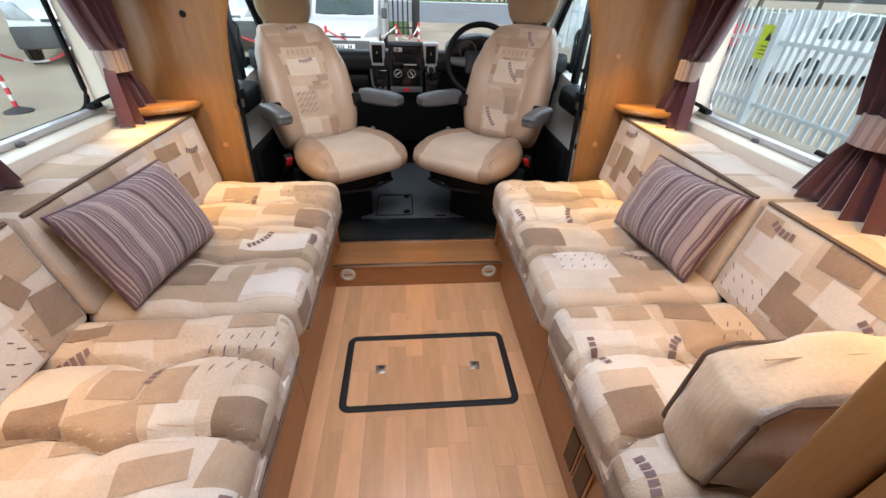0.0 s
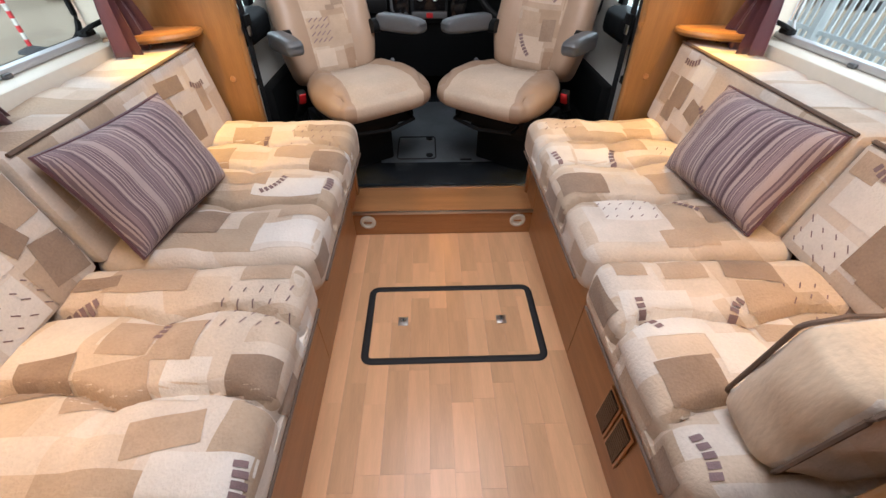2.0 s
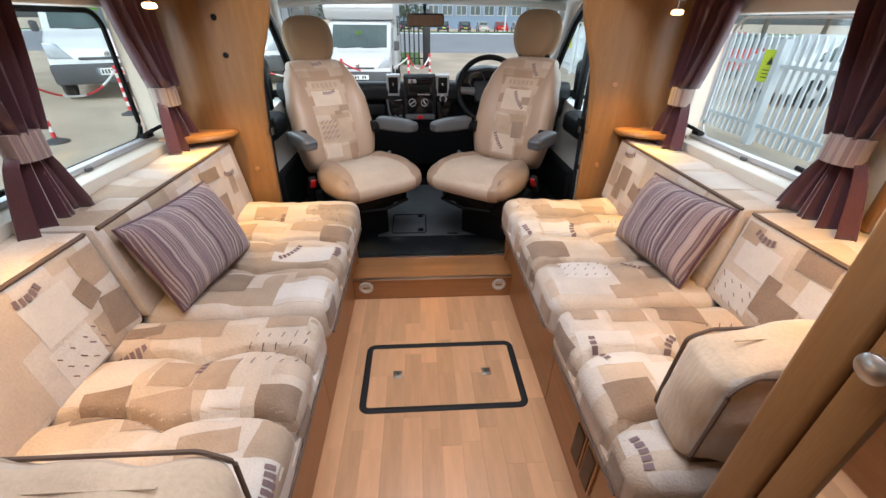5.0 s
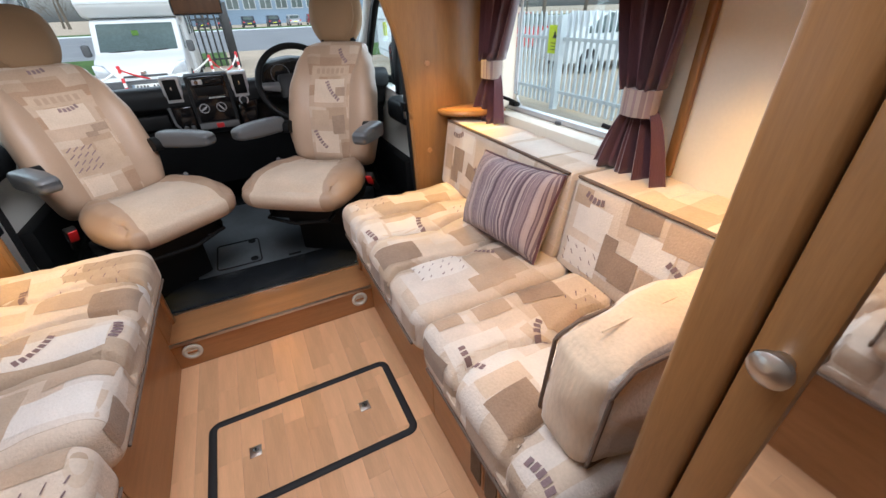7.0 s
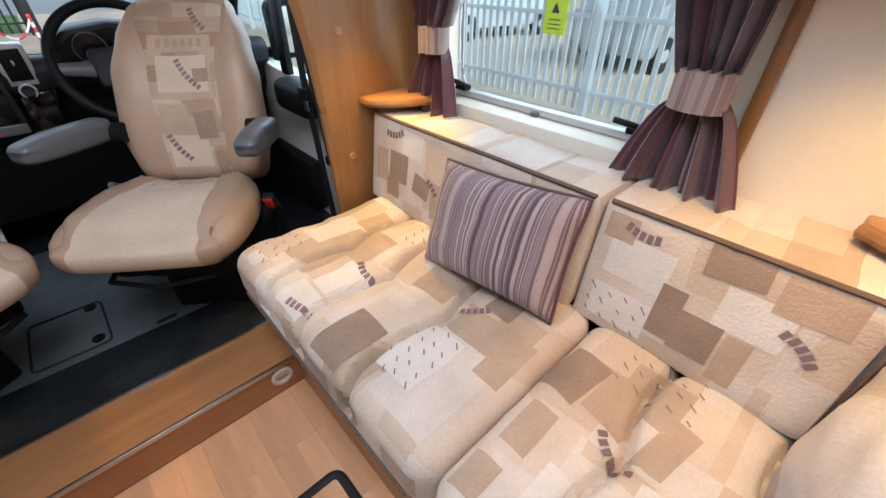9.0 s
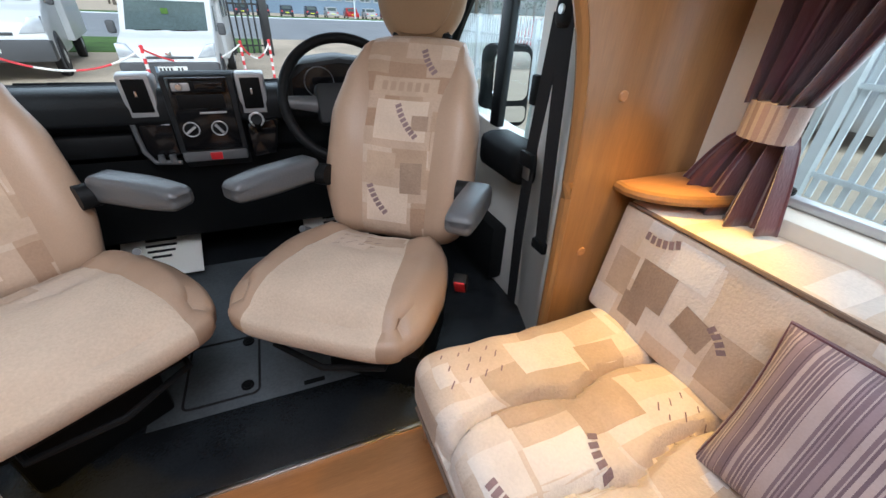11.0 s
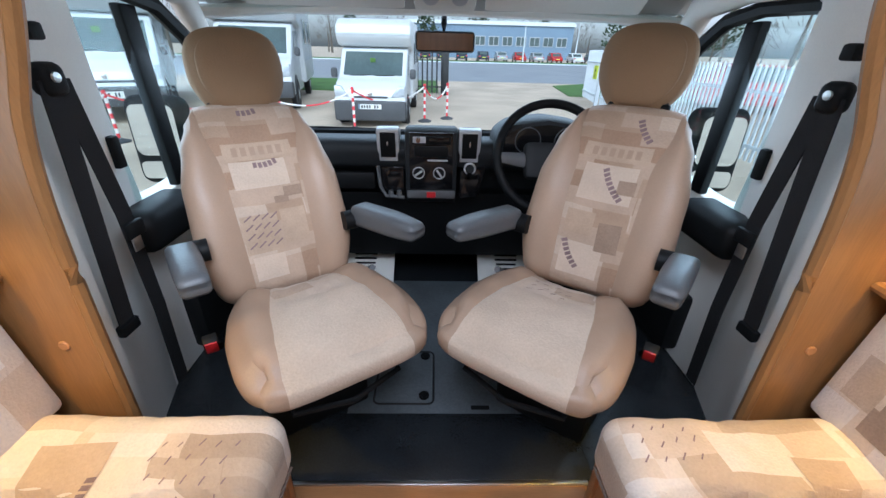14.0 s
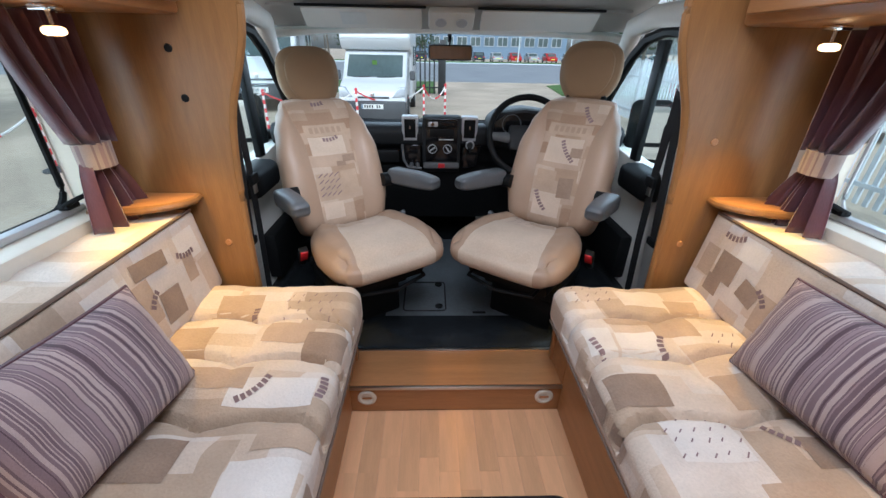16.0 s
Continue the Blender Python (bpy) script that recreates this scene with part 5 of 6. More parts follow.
# ---- cab seats ----
def split_panel(bm, seen, seam, front, keep):
    """Leave only the cloth panel, or only the rest, of a padded box; seen holds its vertices' places in the unit box."""
    bm.verts.index_update()
    gone = []
    for f in bm.faces:
        q = [seen[v.index] for v in f.verts]
        inside = all(abs(a.x) < seam + 0.01 for a in q) and any(all(a[k] * d > 0.999 for a in q) for k, d in front)
        if inside != keep:
            gone.append(f)
    bmesh.ops.delete(bm, geom=gone, context="FACES")
    return bm


def spread(u, seam, half, full):
    """Slide a place across a padded box so that its seam comes to lie at half and its side at full."""
    a = abs(u)
    x = a / seam * half if a <= seam else half + (a - seam) / (1 - seam) * (full - half)
    return math.copysign(x, u)


def bulge(a, b, n):
    """How far a place in the unit square draws in to round its corners off, and how near it is to the rim."""
    e = max(abs(a), abs(b))
    r = (abs(a) ** n + abs(b) ** n) ** (1 / n)
    return (e / r if r > 0.01 else 1.0), e


def ease(t, rows):
    for (a, va), (b, vb) in zip(rows, rows[1:]):
        if t <= b:
            k = max(0.0, (t - a) / (b - a))
            k = k * k * (3 - 2 * k)
            return va + (vb - va) * k
    return rows[-1][1]


BACK_WIDTH = ((-1.0, 0.190), (-0.45, 0.217), (0.1, 0.211), (0.55, 0.190), (0.85, 0.163), (1.0, 0.142))
PANEL_WIDTH = ((-1.0, 0.095), (0.25, 0.102), (0.75, 0.128), (1.0, 0.130))


def cab_seat(x, y, yaw, mirror, label, slim):
    """A swivelled cab seat, facing local -y, standing on its box; local x is to the sitter's outer side times mirror."""
    at = Matrix.Translation((x, y, 0.118)) @ pose(0, 0, 0, 0, 0, yaw)
    st = thing("captain_chair", label, "seat", "cab seats", at=at)
    o = mirror
    cx = -0.03 * o
    rng = random.Random(21 + o)
    seen = []
    seam_c = 14 / 24

    def cushion_shape(p, q):
        seen.append(q.copy())
        k, e = bulge(q.x, q.y, 4.2)
        rim = k * (1 - 0.15 * abs(q.z) ** 3 * e ** 3)
        p = Vector((spread(q.x, seam_c, 0.128 - 0.026 * q.y, 0.2425) * (1 - (1 - rim) * max(0, (abs(q.x) - seam_c) / (1 - seam_c))) * (1 - 0.15 * max(0, q.y)), q.y * 0.24 * rim, q.z * 0.0725 * (1 - 0.22 * e ** 5)))
        up = max(0, q.z)
        p.z += up * (0.018 * (0.6 + 0.4 * q.y) * min(1, (abs(q.x) / 0.75) ** 3) - 0.028 * max(0, q.y) * (1 - q.x * q.x) + 0.012 * (1 - q.y * q.y) * (1 - q.x ** 2))
        p.z -= 0.03 * up * max(0, -q.y) ** 4
        if abs(abs(q.x) - seam_c) < 0.02 and (q.z > 0 or q.y < -0.9):
            p.z -= 0.005 * up
        p.z += (0.006 * noise.noise(p * 11) + 0.004 * noise.noise(p * 27)) * up
        return p

    mc = Matrix.Translation((cx, -0.105, 0.368)) @ pose(0, 0, 0, -4)
    for keep, nm, mt in ((True, "cushion_panel", CABPLAIN), (False, "cushion_bolster", VINYL)):
        seen.clear()
        bm = soft_box((0.485, 0.48, 0.145), 0.055, 0.0202, cushion_shape)
        bm = split_panel(bm, seen, seam_c, ((2, 1), (1, -1)), keep)
        if keep:
            prints(bm, st, "z", [(0.05 * o, 0.10, 0.1, 0.11, 0.06), (-0.05 * o, 0.16, 0.0, 0.09, 0.05)], [], [(-0.03 * o, 0.06, 0.0, 0.10, 0.07)], fleck_print(-0.02 * o, 0.08, 0.6, 4, 3, rng) if o > 0 else [], mc.copy(), CABPALE)
        part(nm, bm, mt, st, "patchwork cloth centre" if keep else "tan leatherette side bolsters", m=mc.copy())
    part("cushion_pan", soft_box((0.36, 0.36, 0.07), 0.025, 0.04), BLACK, st, "black seat pan", m=Matrix.Translation((cx, -0.04, 0.262)))

    seam_b = 11 / 19

    def back_shape(p, q):
        seen.append(q.copy())
        p = p.copy()
        z = q.z
        u = p.x / 0.1925
        p.x = spread(u, seam_b, ease(z, PANEL_WIDTH) if q.y < 0.5 else 0.10, ease(z, BACK_WIDTH))
        p.y += 0.055 * z * z
        if q.y < 0:
            p.y -= 0.030 * min(1, (abs(q.x) / 0.8) ** 2.5) * (1 - max(0, z) ** 2) - 0.006 * (1 - q.x * q.x)
            if abs(abs(q.x) - seam_b) < 0.02:
                p.y += 0.007
            if abs(z - 0.52) < 0.03 and abs(q.x) < seam_b or abs(z - 0.34) < 0.03 and abs(q.x) < seam_b:
                p.y += 0.003
        p.z -= 0.030 * max(0, z) * q.x * q.x
        p.y += 0.005 * noise.noise(p * 9)
        return p
    mb = Matrix.Translation((0, 0.235, 0.655 - 0.7 * slim)) @ pose(0, 0, 0, -25)
    for keep, nm, mt in ((True, "backrest_panel", CABCLOTH), (False, "backrest_bolster", VINYL)):
        seen.clear()
        bm = soft_box((0.385, 0.125, 0.595), 0.045, 0.0202, back_shape)
        bm = split_panel(bm, seen, seam_b, ((1, -1),), keep)
        if keep:
            if o > 0:
                tan = [(0.0, 0.128, 0.0, 0.185, 0.052), (-0.045, -0.09, 0.0, 0.08, 0.07)]
                brown = [(0.045, -0.12, 0.05, 0.066, 0.085), (0.055, 0.03, 0.0, 0.05, 0.04)]
                pale = [(0.0, 0.035, 0.0, 0.15, 0.11), (-0.02, -0.20, 0.0, 0.12, 0.10)]
                marks = arc_print(0.05, 0.20, -1.0, 6, 0.3) + arc_print(0.01, 0.03, -0.95, 8, 0.3) + arc_print(-0.055, -0.19, -1.0, 7, 0.3)
            else:
                tan = [(0.0, 0.128, 0.0, 0.185, 0.052), (0.05, -0.10, 0.0, 0.07, 0.10)]
                brown = [(0.065, 0.0, 0.0, 0.05, 0.03), (0.03, -0.02, 0.0, 0.04, 0.02)]
                pale = [(-0.01, 0.06, 0.0, 0.15, 0.08), (-0.04, -0.21, 0.0, 0.09, 0.07)]
                marks = arc_print(0.01, 0.085, 0.12, 5, 0.4) + arc_print(0.0, 0.245, 0.1, 4, 0.3)
                tan.append((-0.045, -0.11, 0.0, 0.10, 0.11))
                marks += [(-0.045 + 0.024 * i - 0.03, -0.11 + 0.026 * j - 0.03, 0.6, 0.026, 0.004) for i in range(4) for j in range(4)]
            prints(bm, st, "y", tan, brown, pale, marks, mb.copy(), CABPALE)
            letters = [(-0.062 + 0.024 * k, 0.128, 0.0, 0.015, 0.026) for k in range(6)]
            for letter in letters:
                part("motif_bar", lay(bm, [letter], "y", 0.0022), VINYL, st, m=mb.copy())
        part(nm, bm, mt, st, "patchwork cloth centre" if keep else "tan leatherette side bolsters", m=mb.copy())

    # head restraint
    def head_shape(p, q):
        k, e = bulge(q.x, q.z, 2.9)
        rim = 1 - 0.20 * abs(q.y) ** 3 * e ** 5
        x = q.x * k * 0.132 * rim * (1 + 0.03 * q.z - 0.24 * max(0, -q.z) ** 1.6)
        z = q.z * 0.128 * rim * (k if q.z > 0 else 0.45 + 0.55 * k)
        return Vector((x, q.y * 0.05 * (1 - 0.28 * e ** 4) - (0.012 * (1 - e * e) if q.y < 0 else 0), z))
    mh = mb @ Matrix.Translation((-0.012 * o, 0.028, 0.400 - slim)) @ pose(0, 0, 0, 14)
    part("head_restraint", soft_box((0.242, 0.10, 0.25), 0.046, 0.014, head_shape), HEADREST, st, "tan cloth head restraint", m=mh)
    for px in (-0.075, 0.075):
        part("restraint_post", bm_tube([mb @ Vector((px, 0.03, 0.25)), mb @ Vector((px, 0.035, 0.32))], 0.006, 8), BLACK, st)
        part("post_collar", bm_lathe(((0.014, 0.0), (0.014, 0.010), (0.008, 0.014)), mb @ Matrix.Translation((px, 0.035, 0.292)), 12), BLACK, st)

    def arm_shape(p, q):
        p = p.copy()
        p.z -= 0.014 * max(0, -q.y) ** 2 * (1 if q.z > 0 else -0.6)
        p.x *= 1 - 0.10 * max(0, -q.y)
        return p
    for side, ln, swing in ((o, 0.22, -4), (-o, 0.26, -18)):
        part("armrest", soft_box((0.072, ln, 0.068), 0.017, 0.012, arm_shape), GREYARM, st, "dark grey padded armrest", m=Matrix.Translation((side * 0.245, 0.09, 0.565 if side == o else 0.58)) @ pose(0, 0, 0, -2, 0, swing * o) @ Matrix.Translation((0, 0.02 - ln / 2, 0)))
        part("arm_pivot", bm_lathe(((0.03, -0.02), (0.03, 0.02)), Matrix.Translation((side * 0.205, 0.10, 0.565)) @ pose(0, 0, 0, 0, 90), 16), BLACK, st)
    part("recline_lever", bm_tube([(-o * 0.20, 0.06, 0.36), (-o * 0.225, 0.02, 0.42), (-o * 0.225, -0.01, 0.44)], 0.010, 8), GREYARM, st)
    part("buckle_stalk", bm_tube([(o * 0.225, 0.07, 0.28), (o * 0.235, -0.02, 0.355)], 0.014, 8), BLACK, st)
    bk = part("buckle", bm_box(-0.017, 0.017, -0.014, 0.014, -0.03, 0.03, 0.004), BLACK, st, m=Matrix.Translation((o * 0.238, -0.04, 0.372)) @ pose(0, 0, 0, 30))
    part("buckle_button", bm_box(-0.014, 0.014, -0.017, -0.012, -0.022, 0.032, 0.003), RED, bk, "red release button", m=Matrix.Translation((o * 0.238, -0.04, 0.372)) @ pose(0, 0, 0, 30))
    part("swivel_plate", bm_box(-0.16, 0.16, -0.15, 0.20, 0.175, 0.235, 0.012), BLACK, st)
    part("slide_bar", bm_tube([(cx - 0.15, -0.16, 0.275), (cx - 0.14, -0.27, 0.262), (cx, -0.30, 0.255), (cx + 0.14, -0.27, 0.262), (cx + 0.15, -0.16, 0.275)], 0.008, 8), BLACK, st, "bent black adjusting bar")
    part("seat_box", bm_prism([(-0.145, -0.10), (0.145, -0.10), (0.155, 0.05), (0.145, 0.22), (-0.145, 0.22), (-0.155, 0.05)], "z", 0.0, 0.178, 0.012), BLACK, st, "black seat base box")


cab_seat(0.358, 2.243, -36, 1, "tan swivelled driver's seat with patchwork cloth and armrests", 0)
cab_seat(-0.412, 2.256, 33, -1, "tan swivelled passenger seat with patchwork cloth and armrests", 0.025)

# ---- outdoors ----
G = -0.5
solid("ground", bm_box(-400, 400, -300, 900, G - 0.5, G), GRAVEL, "sandy wet gravel yard", "ground")
solid("road", bm_box(-300, 300, 26, 62, G - 0.02, G + 0.006), ASPHALT, "wet grey road beyond the gate", "road")
solid("ground_verge", bm_box(-300, 300, 62.2, 70, G - 0.02, G + 0.10, 0.03), GRASS, "grass verge across the road", "verge")
solid("kerb", bm_box(-300, 300, 62.0, 62.2, G - 0.02, G + 0.12), GALV, "pale kerb across the road", "kerb")
vg = [(5.6, 18.8), (8.0, 18.3), (30, 18.5), (30, 25.6), (8.5, 25.8), (6.3, 24)]
solid("ground_grass", bm_prism(vg, "z", G - 0.02, G + 0.03), GRASS, "patch of green grass by the gate", "grass")
solid("ground_grass", bm_prism([(-9, 19), (0.1, 19), (0.1, 25.8), (-9, 25.8)], "z", G - 0.02, G + 0.03), GRASS, "patch of green grass behind the fence", "grass")


def palisade(name, label, p0, p1, height, material, pitch=0.16, pale_w=0.07, post_every=2.75):
    f = thing(name, label, "fence")
    a, b = Vector(p0), Vector(p1)
    d = (b - a).normalized()
    n_ = Vector((-d.y, d.x, 0))
    ln = (b - a).length
    ang = math.degrees(math.atan2(d.y, d.x))
    h = height
    w = pale_w / 2
    bm = bm_prism([(-w, 0), (w, 0), (w, h - 0.10), (w * 0.4, h - 0.02), (0, h), (-w * 0.4, h - 0.02), (-w, h - 0.10)], "y", -0.012, 0.012)
    first = part("pale", bm, material, f)
    first.matrix_basis = Matrix.Translation((a.x, a.y, G + 0.06)) @ pose(0, 0, 0, 0, 0, ang)
    k = 1
    while k * pitch < ln:
        o = new("pale", first.data)
        o.parent = f
        q = a + d * k * pitch
        o.matrix_basis = Matrix.Translation((q.x, q.y, G + 0.06)) @ pose(0, 0, 0, 0, 0, ang)
        k += 1
    for z in (0.30, h - 0.35):
        c = (a + b) / 2 + n_ * 0.03
        part("rail", bm_box(-ln / 2, ln / 2, -0.02, 0.02, z - 0.025, z + 0.025), material, f, m=Matrix.Translation((c.x, c.y, G)) @ pose(0, 0, 0, 0, 0, ang))
    k = 0
    while k * post_every < ln:
        q = a + d * (k * post_every) + n_ * 0.06
        part("post", bm_box(-0.05, 0.05, -0.05, 0.05, 0, h), material, f, m=Matrix.Translation((q.x, q.y, G)) @ pose(0, 0, 0, 0, 0, ang))
        k += 1
    return f


fr = palisade("palisade_fence", "galvanised steel palisade fence with pointed pales", (5.05, -2.0, 0), (5.6, 15.5, 0), 1.5, GALV, 0.135, 0.06)
bf = palisade("black_fence", "black painted steel palisade fence by the gate", (-3.2, 18.2, 0), (0.22, 18.2, 0), 1.9, BLACKSTEEL, 0.19, 0.06, 2.4)
gp = tagged(part("gate_post", bm_box(0.24, 0.49, 18.0, 18.25, G, G + 2.05, 0.01), BLACKSTEEL), "stout black steel gate post", "post")
sg = palisade("gate", "open galvanised gate with a yellow sign", (5.6, 15.6, 0), (6.1, 18.6, 0), 1.7, GALV, 0.19, 0.07, 3.2)
for (x, y, z, ry) in ((5.30, 6.4, 0.63, 0), (5.23, 4.13, 0.63, 0), (5.72, 16.5, 0.55, 0)):
    sgn = thing("yellow_sign", "yellow warning sign fixed to the fence", "sign", "yellow signs")
    part("board", bm_box(x - 0.05, x - 0.015, y - 0.16, y + 0.16, z - 0.22, z + 0.22), YELLOW, sgn)
    part("pictogram", bm_prism([(y - 0.06, z + 0.02), (y + 0.06, z + 0.02), (y, z + 0.14)], "x", x - 0.053, x - 0.0503), BLACKSTEEL, sgn)
    for k in range(3):
        part("text_bar", bm_box(x - 0.053, x - 0.0503, y - 0.09, y + 0.09, z - 0.06 - 0.05 * k, z - 0.048 - 0.05 * k), BLACKSTEEL, sgn)


def barrier_post(x, y, h=0.85):
    p = thing("barrier_post", "red and white banded plastic barrier post on a dark round foot", "post", "barrier posts")
    part("foot", bm_lathe(((0.17, 0.0), (0.17, 0.025), (0.05, 0.07), (0.03, 0.08)), Matrix.Translation((x, y, G)), 18), BUMPER, p)
    for k in range(9):
        z0 = 0.075 + (h - 0.075) * k / 9
        part("band", bm_lathe(((0.028, z0), (0.028, z0 + (h - 0.075) / 9 - 0.001)), Matrix.Translation((x, y, G)), 12), POSTRED if k % 2 == 0 else POSTWHITE, p)
    part("cap", bm_lathe(((0.032, h), (0.036, h + 0.02), (0.02, h + 0.045)), Matrix.Translation((x, y, G)), 12), POSTRED, p)


def barrier_chain(a, b, sag=0.30, h=0.83):
    c = thing("barrier_chain", "red and white plastic chain hanging between the posts", "chain", "barrier chains")
    pts = []
    for k in range(25):
        t = k / 24
        pts.append((a[0] + (b[0] - a[0]) * t, a[1] + (b[1] - a[1]) * t, G + h - sag * 4 * t * (1 - t)))
    for k in range(4):
        part("chain_run", bm_tube(pts[k * 6:k * 6 + 7], 0.018, 6), POSTRED if k % 2 == 0 else POSTWHITE, c)


POSTS = [(-5.9, 4.6), (-5.65, 6.6), (-5.8, 8.7), (-3.7, 9.8), (-1.82, 10.4), (-0.29, 11.7), (0.29, 12.2)]
for x, y in POSTS:
    barrier_post(x, y)
for a, b in zip(POSTS, POSTS[1:]):
    barrier_chain(a, b)


def wheel(p, x, y, z, r, w=0.2):
    t = part("wheel", bm_lathe(((r * 0.62, -w / 2), (r * 0.95, -w / 2), (r, -w / 3), (r, w / 3), (r * 0.95, w / 2), (r * 0.62, w / 2)), Matrix.Translation((x, y, z)) @ pose(0, 0, 0, 0, 90), 22), RUBBER, p, "black tyre")
    part("rim", bm_lathe(((0.02, -w / 2 - 0.005), (r * 0.25, -w / 2 - 0.01), (r * 0.62, -w / 2 + 0.02), (r * 0.62, w / 2 - 0.02), (r * 0.25, w / 2 + 0.01), (0.02, w / 2 + 0.005)), Matrix.Translation((x, y, z)) @ pose(0, 0, 0, 0, 90), 16), SILVER, t)


def camper_van(m, label, small=True):
    """A white coachbuilt camper, its nose towards local -y, on local z = 0."""
    p = thing("camper_van", label, "camper van", "parked campers", at=m)
    k = 0.94 if small else 1.27
    w = 0.80 if small else 1.04
    nose = [(0.0, 0.36), (-0.02, 0.62), (0.05, 0.86), (0.32, 1.02), (0.62, 1.10), (1.30, 1.72), (1.60, 1.80), (2.6, 1.80), (2.6, 0.30), (0.1, 0.30)]
    part("cab_body", bm_prism([(y * k, z * k) for y, z in nose], "x", -w, w, 0.05), WHITE, p)
    hw = w + (0.08 if small else 0.16)
    roof = [(1.25, 1.80), (1.05, 2.02), (1.12, 2.28), (1.5, 2.42), (5.0, 2.46), (5.2, 2.3), (5.2, 0.45), (2.2, 0.45), (2.2, 1.70)]
    part("living_body", bm_prism([(y * k, z * k) for y, z in roof], "x", -hw, hw, 0.05), WHITE, p)
    part("roof_band", bm_prism([(1.035 * k, 2.05 * k), (1.03 * k, 2.09 * k), (1.3 * k, 2.09 * k), (1.3 * k, 2.05 * k)], "x", -hw * 0.98, hw * 0.98), GALV, p)
    part("windscreen", bm_prism([(0.665 * k, 1.145 * k), (1.235 * k, 1.665 * k), (1.255 * k, 1.65 * k), (0.69 * k, 1.125 * k)], "x", -w * 0.86, w * 0.86), CARGLASS, p, "dark windscreen")
    part("sun_strip", bm_box(-w * 0.1, w * 0.05, 0.955 * k, 0.97 * k, 1.43 * k, 1.53 * k), GRASS, p)
    part("bumper", bm_box(-w * 1.01, w * 1.01, -0.10 * k, 0.22 * k, (0.16 if small else 0.30) * k, 0.62 * k, 0.05), BUMPER, p, "dark grey bumper")
    part("grille", bm_box(-w * 0.5, w * 0.5, -0.025 * k, 0.05, 0.68 * k, 0.72 * k, 0.008), BUMPER, p)
    part("badge", bm_box(-0.05, 0.05, -0.03, 0.02, 0.74 * k, 0.82 * k, 0.01), CHROME, p)
    for s in (-1, 1):
        part("headlight", bm_prism([(s * w * 0.58, 0.70 * k), (s * w * 0.98, 0.72 * k), (s * w * 0.98, 0.95 * k), (s * w * 0.80, 0.93 * k)], "y", 0.0 * k - 0.02, 0.25 * k, 0.01), HEADLIGHT, p, "clear headlight")
        mr = part("mirror", soft_box((0.14, 0.12, 0.22), 0.04, 0.04), BUMPER, p, "dark door mirror", m=Matrix.Translation((s * (w + 0.13), 0.80 * k, 1.18 * k)))
        part("side_window", bm_prism([(0.95 * k, 1.12 * k), (1.35 * k, 1.60 * k), (1.95 * k, 1.60 * k), (1.95 * k, 1.10 * k)], "x", s * (w - 0.01), s * (w + 0.012)), CARGLASS, p)
        for y0, y1 in ((2.55, 3.3), (3.9, 4.7)):
            part("living_window", bm_box(*sorted((s * (hw - 0.01), s * (hw + 0.015))), y0 * k, y1 * k, 1.35 * k, 1.90 * k, 0.01), CARGLASS, p)
        part("side_stripe", bm_box(*sorted((s * (hw - 0.01), s * (hw + 0.006))), 2.3 * k, 5.0 * k, 0.95 * k, 1.05 * k), GALV, p)
        part("wheel_arch", bm_lathe(((0.001, -0.01), (0.37 * k, -0.01), (0.37 * k, 0.02), (0.001, 0.02)), Matrix.Translation((s * (w + 0.002), 0.72 * k, 0.34 * k)) @ pose(0, 0, 0, 0, 90), 24), BUMPER, p)
        wheel(p, s * (w - 0.05), 0.72 * k, 0.31 * k, 0.31 * k)
        wheel(p, s * (w - 0.02), 3.9 * k, 0.31 * k, 0.31 * k)
    pl = part("number_plate", bm_box(-0.26, 0.26, -0.10 * k - 0.015, -0.10 * k, 0.44 * k, 0.55 * k), PLATE, p, "white number plate")
    part("plate_band", bm_box(-0.26, -0.215, -0.10 * k - 0.018, -0.10 * k - 0.0151, 0.44 * k, 0.55 * k), CLAD, pl)
    for i in range(7):
        if i != 4:
            part("plate_bar", bm_box(-0.19 + 0.058 * i, -0.155 + 0.058 * i, -0.10 * k - 0.018, -0.10 * k - 0.0151, 0.462 * k, 0.528 * k), BLACKSTEEL, pl)
    for s in (-0.35, 0.25):
        part("wiper", bm_tube([(s - 0.2, 0.66 * k, 1.13 * k), (s + 0.25, 0.655 * k, 1.15 * k)], 0.012, 6), BLACK, p)
    return p


camper_van(Matrix.Translation((-1.50, 10.75, G)), "small white coachbuilt camper with a dark bumper", True)
camper_van(Matrix.Translation((-4.9, 12.6, G)) @ pose(0, 0, 0, 0, 0, 12), "tall white motorhome parked nose out", False)
camper_van(Matrix.Translation((-7.0, 10.4, G)) @ pose(0, 0, 0, 0, 0, 30), "white motorhome with a dark grille", False)
camper_van(Matrix.Translation((-9.6, 6.6, G)) @ pose(0, 0, 0, 0, 0, 45), "white motorhome standing across the gravel", False)


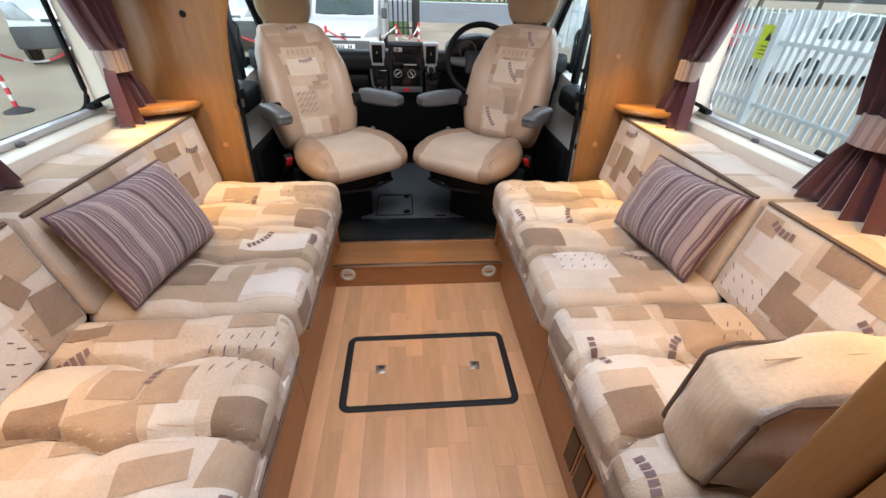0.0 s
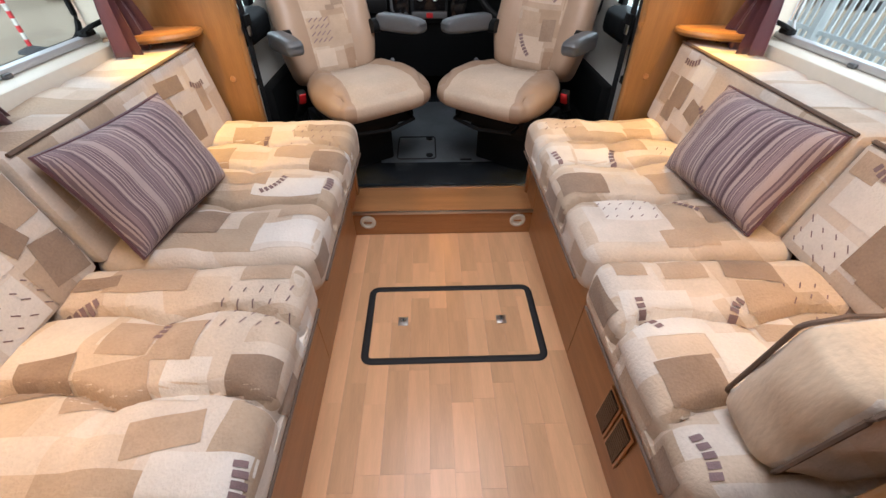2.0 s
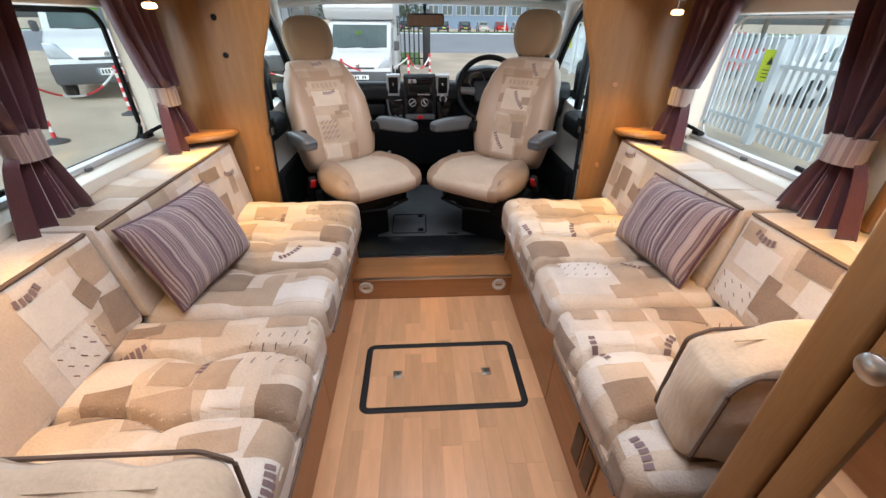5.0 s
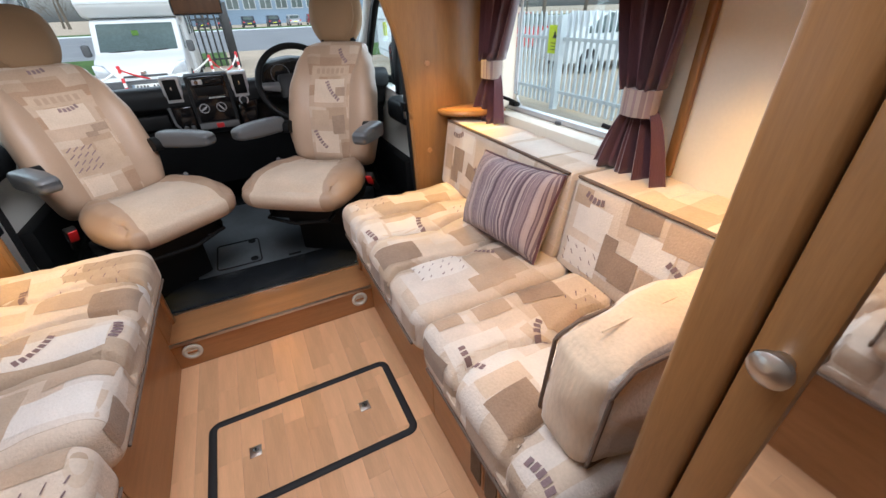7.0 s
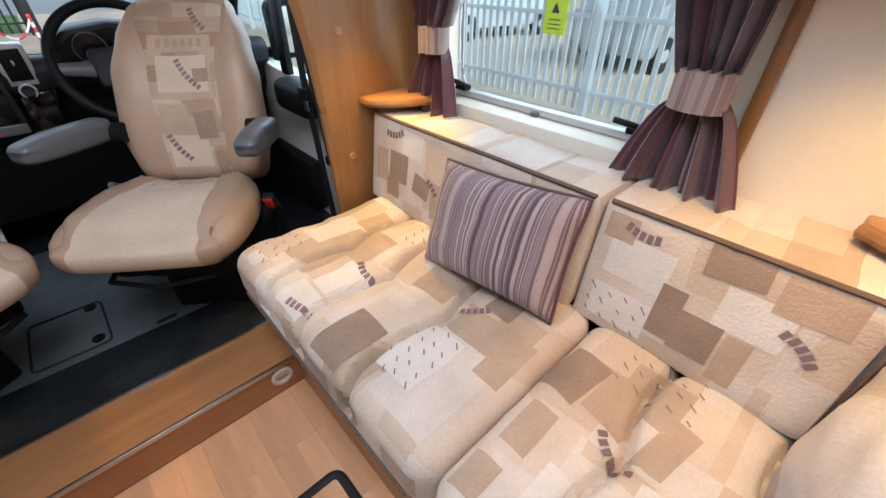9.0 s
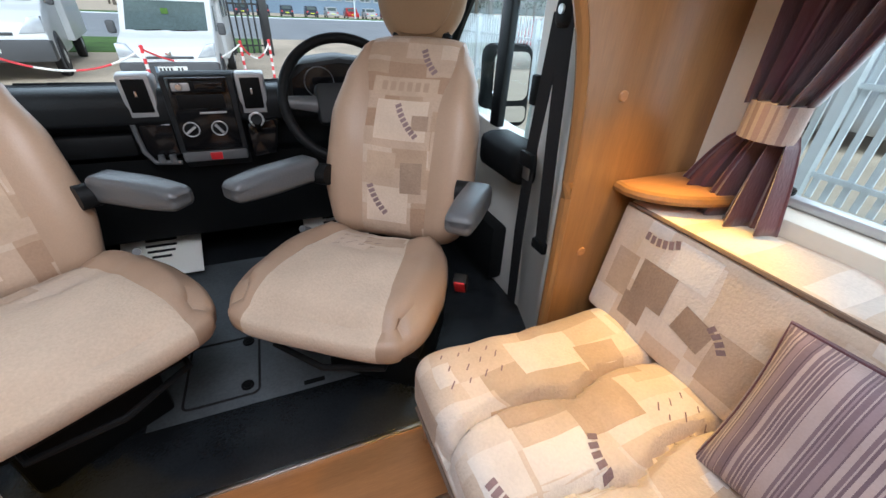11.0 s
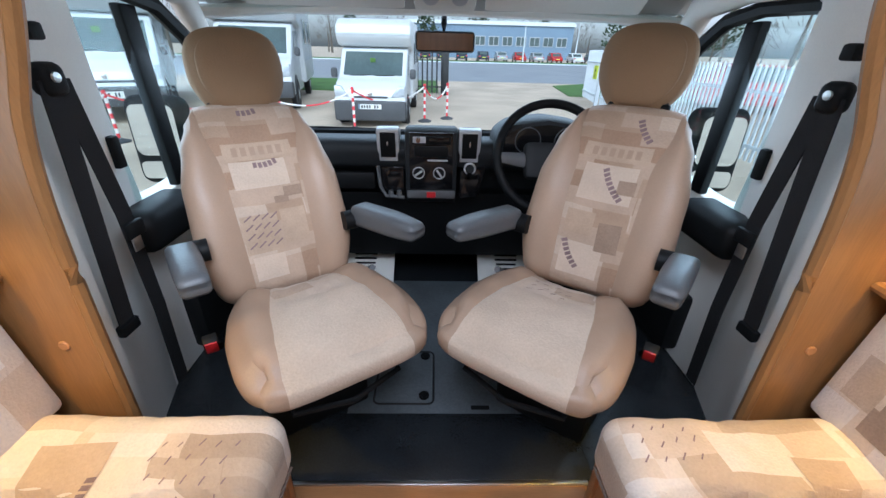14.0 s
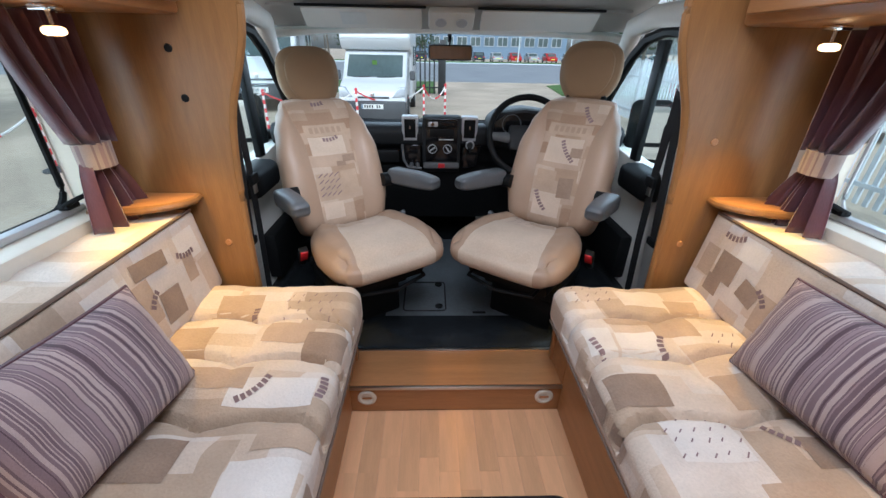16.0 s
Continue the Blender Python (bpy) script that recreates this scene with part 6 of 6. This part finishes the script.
def car(m, paint, label):
    c = thing("car", label, "car", "parked cars", at=m)
    prof = [(-2.0, 0.30), (-2.05, 0.62), (-1.9, 0.82), (-1.0, 0.95), (-0.35, 1.42), (0.9, 1.48), (1.65, 1.10), (2.0, 0.95), (2.05, 0.45), (1.95, 0.28)]
    part("body", bm_prism(prof, "x", -0.85, 0.85, 0.06), paint, c)
    part("glasshouse", bm_prism([(-0.93, 0.96), (-0.37, 1.385), (0.88, 1.44), (1.50, 1.10), (1.45, 0.98)], "x", -0.865, 0.865, 0.01), CARGLASS, c, "dark side windows")
    part("rear_window", bm_box(-0.62, 0.62, -0.98, -0.45, 1.0, 1.36), CARGLASS, c)
    for x in (-0.7, 0.7):
        part("tail_lamp", bm_box(x - 0.12, x + 0.12, -2.07, -1.98, 0.66, 0.82, 0.02), RED, c)
        for y in (-1.3, 1.3):
            wheel(c, x * 1.13, y, 0.31, 0.31, 0.18)
    part("number_plate", bm_box(-0.26, 0.26, -2.075, -2.05, 0.52, 0.62), YELLOW, c)


rng = random.Random(3)
paints = [(CARBLUE, "dark blue"), (CARRED, "red"), (CARBLUE, "dark"), (CARSILVER, "silver"), (WHITE, "white"), (CARSILVER, "grey"), (CARBLUE, "black")]
for i in range(16):
    pt, cn_ = paints[(i * 3 + (i // 4)) % 7]
    car(Matrix.Translation((-8 + i * 3.1 + rng.uniform(-0.3, 0.3), 73.5 + rng.uniform(-0.6, 0.6), G)) @ pose(0, 0, 0, 0, 0, 0), pt, cn_ + " hatchback parked beyond the road")
for i in range(3):
    pt, cn_ = paints[(i * 2 + 1) % 7]
    car(Matrix.Translation((10.0 + 0.25 * i, 4.5 + i * 5.2, G)) @ pose(0, 0, 0, 0, 0, 80), (CARSILVER, WHITE, CARRED)[i], "car parked behind the palisade fence")

bd = thing("warehouse", "long blue-grey clad warehouse with a band of windows", "building")
part("wall", bm_box(-6, 30, 98, 120, G, 6.0), CLAD, bd)
part("roof", bm_prism([(-6.5, 6.0), (30.5, 6.0), (30, 6.7), (-6, 6.7)], "y", 97.6, 120.4), GALV, bd)
for i in range(11):
    wd = part("window", bm_box(-3.5 + 3 * i, -1.2 + 3 * i, 97.9, 98.0, 2.0, 3.9), CARSILVER, bd)
    part("pane", bm_box(-3.35 + 3 * i, -2.45 + 3 * i, 97.85, 97.9, 2.15, 3.75), CARGLASS, wd)
    part("pane", bm_box(-2.3 + 3 * i, -1.35 + 3 * i, 97.85, 97.9, 2.15, 3.75), CARGLASS, wd)
for x, y in ((14.0, 71.0), (24.0, 76.0)):
    lp = thing("street_lamp", "tall grey street lamp by the car park", "street lamp", "street lamps")
    part("column", bm_tube([(x, y, G), (x, y, 5.2)], [0.12, 0.07], 10), GALV, lp)
    part("lantern", soft_box((0.6, 0.3, 0.16), 0.05, 0.08), SILVER, lp, m=Matrix.Translation((x, y - 0.2, 5.25)))


def bare_tree(x, y, h, seed, leafy=False):
    r = random.Random(seed)
    t = thing("tree", "dark evergreen tree in the distance" if leafy else "bare winter tree in the distance", "tree", "far trees", at=(x, y, G))
    part("trunk", bm_tube([(0, 0, 0), (r.uniform(-.2, .2), 0, h * 0.3), (r.uniform(-.4, .4), 0, h * 0.7)], [0.025 * h, 0.018 * h, 0.006 * h], 8), BARK, t)
    verts, faces = [], []
    for i in range(420 if leafy else 260):
        a, zz = r.uniform(0, 2 * math.pi), r.uniform(0.22, 1.0)
        rad = h * 0.34 * math.sin(min(1, (1.04 - zz) * 1.6) * 1.4) * r.uniform(0.3, 1.05)
        c = Vector((rad * math.cos(a), rad * math.sin(a), zz * h))
        d = Vector((math.cos(a) * 0.6, math.sin(a) * 0.6, r.uniform(0.3, 1))) * (0.05 * h if leafy else 0.10 * h)
        w = Vector((r.uniform(-1, 1), r.uniform(-1, 1), r.uniform(-0.4, 0.4))).normalized() * (0.035 * h if leafy else 0.004 * h)
        n0 = len(verts)
        verts += [tuple(c - w), tuple(c + w), tuple(c + d + w * 0.3), tuple(c + d - w * 0.3)]
        faces.append((n0, n0 + 1, n0 + 2, n0 + 3))
    me = bpy.data.meshes.new("crown")
    me.from_pydata(verts, [], faces)
    me.materials.append(LEAF if leafy else BARK)
    cr = new("crown", me)
    cr.parent = t
    tagged(cr, kind="stuff")


r = random.Random(8)
for i in range(34):
    bare_tree(-60 + i * 4.6 + r.uniform(-1.5, 1.5), 124 + r.uniform(-4, 14), r.uniform(9, 14), i, i % 4 == 0)
bare_tree(-2.0, 92, 8.5, 77, True)
for i in range(10):
    bare_tree(24 + r.uniform(0, 10), -10 + i * 8 + r.uniform(-2, 2), r.uniform(7, 11), 100 + i, False)
    bare_tree(-34 + r.uniform(-6, 4), -10 + i * 7 + r.uniform(-2, 2), r.uniform(8, 12), 200 + i, False)

solid("wall_skirt", bm_box(-1.12, 1.12, -1.36, 1.96, -0.26, -0.052), WHITE, "white underbody skirt of the motorhome", "underbody")

# ---- floor strips ----
rng = random.Random(12)
lens = (0.19, 0.24, 0.30)
strips = {}
for ln in lens:
    bm = bm_box(-0.0323, 0.0323, -ln / 2 + 0.0002, ln / 2 - 0.0002, -0.004, 0.0)
    me = bpy.data.meshes.new("plank")
    bm.to_mesh(me)
    bm.free()
    me.materials.append(PLANK)
    strips[ln] = me
for i in range(12):
    x = -0.3575 + i * 0.065
    y = 1.768
    first = True
    while y > -0.45:
        ln = rng.choice(lens)
        if y - ln < -1.25:
            break
        o = new("plank", strips[ln])
        o.parent = floor
        o.location = (x, y - ln / 2, 0.0)
        y -= ln
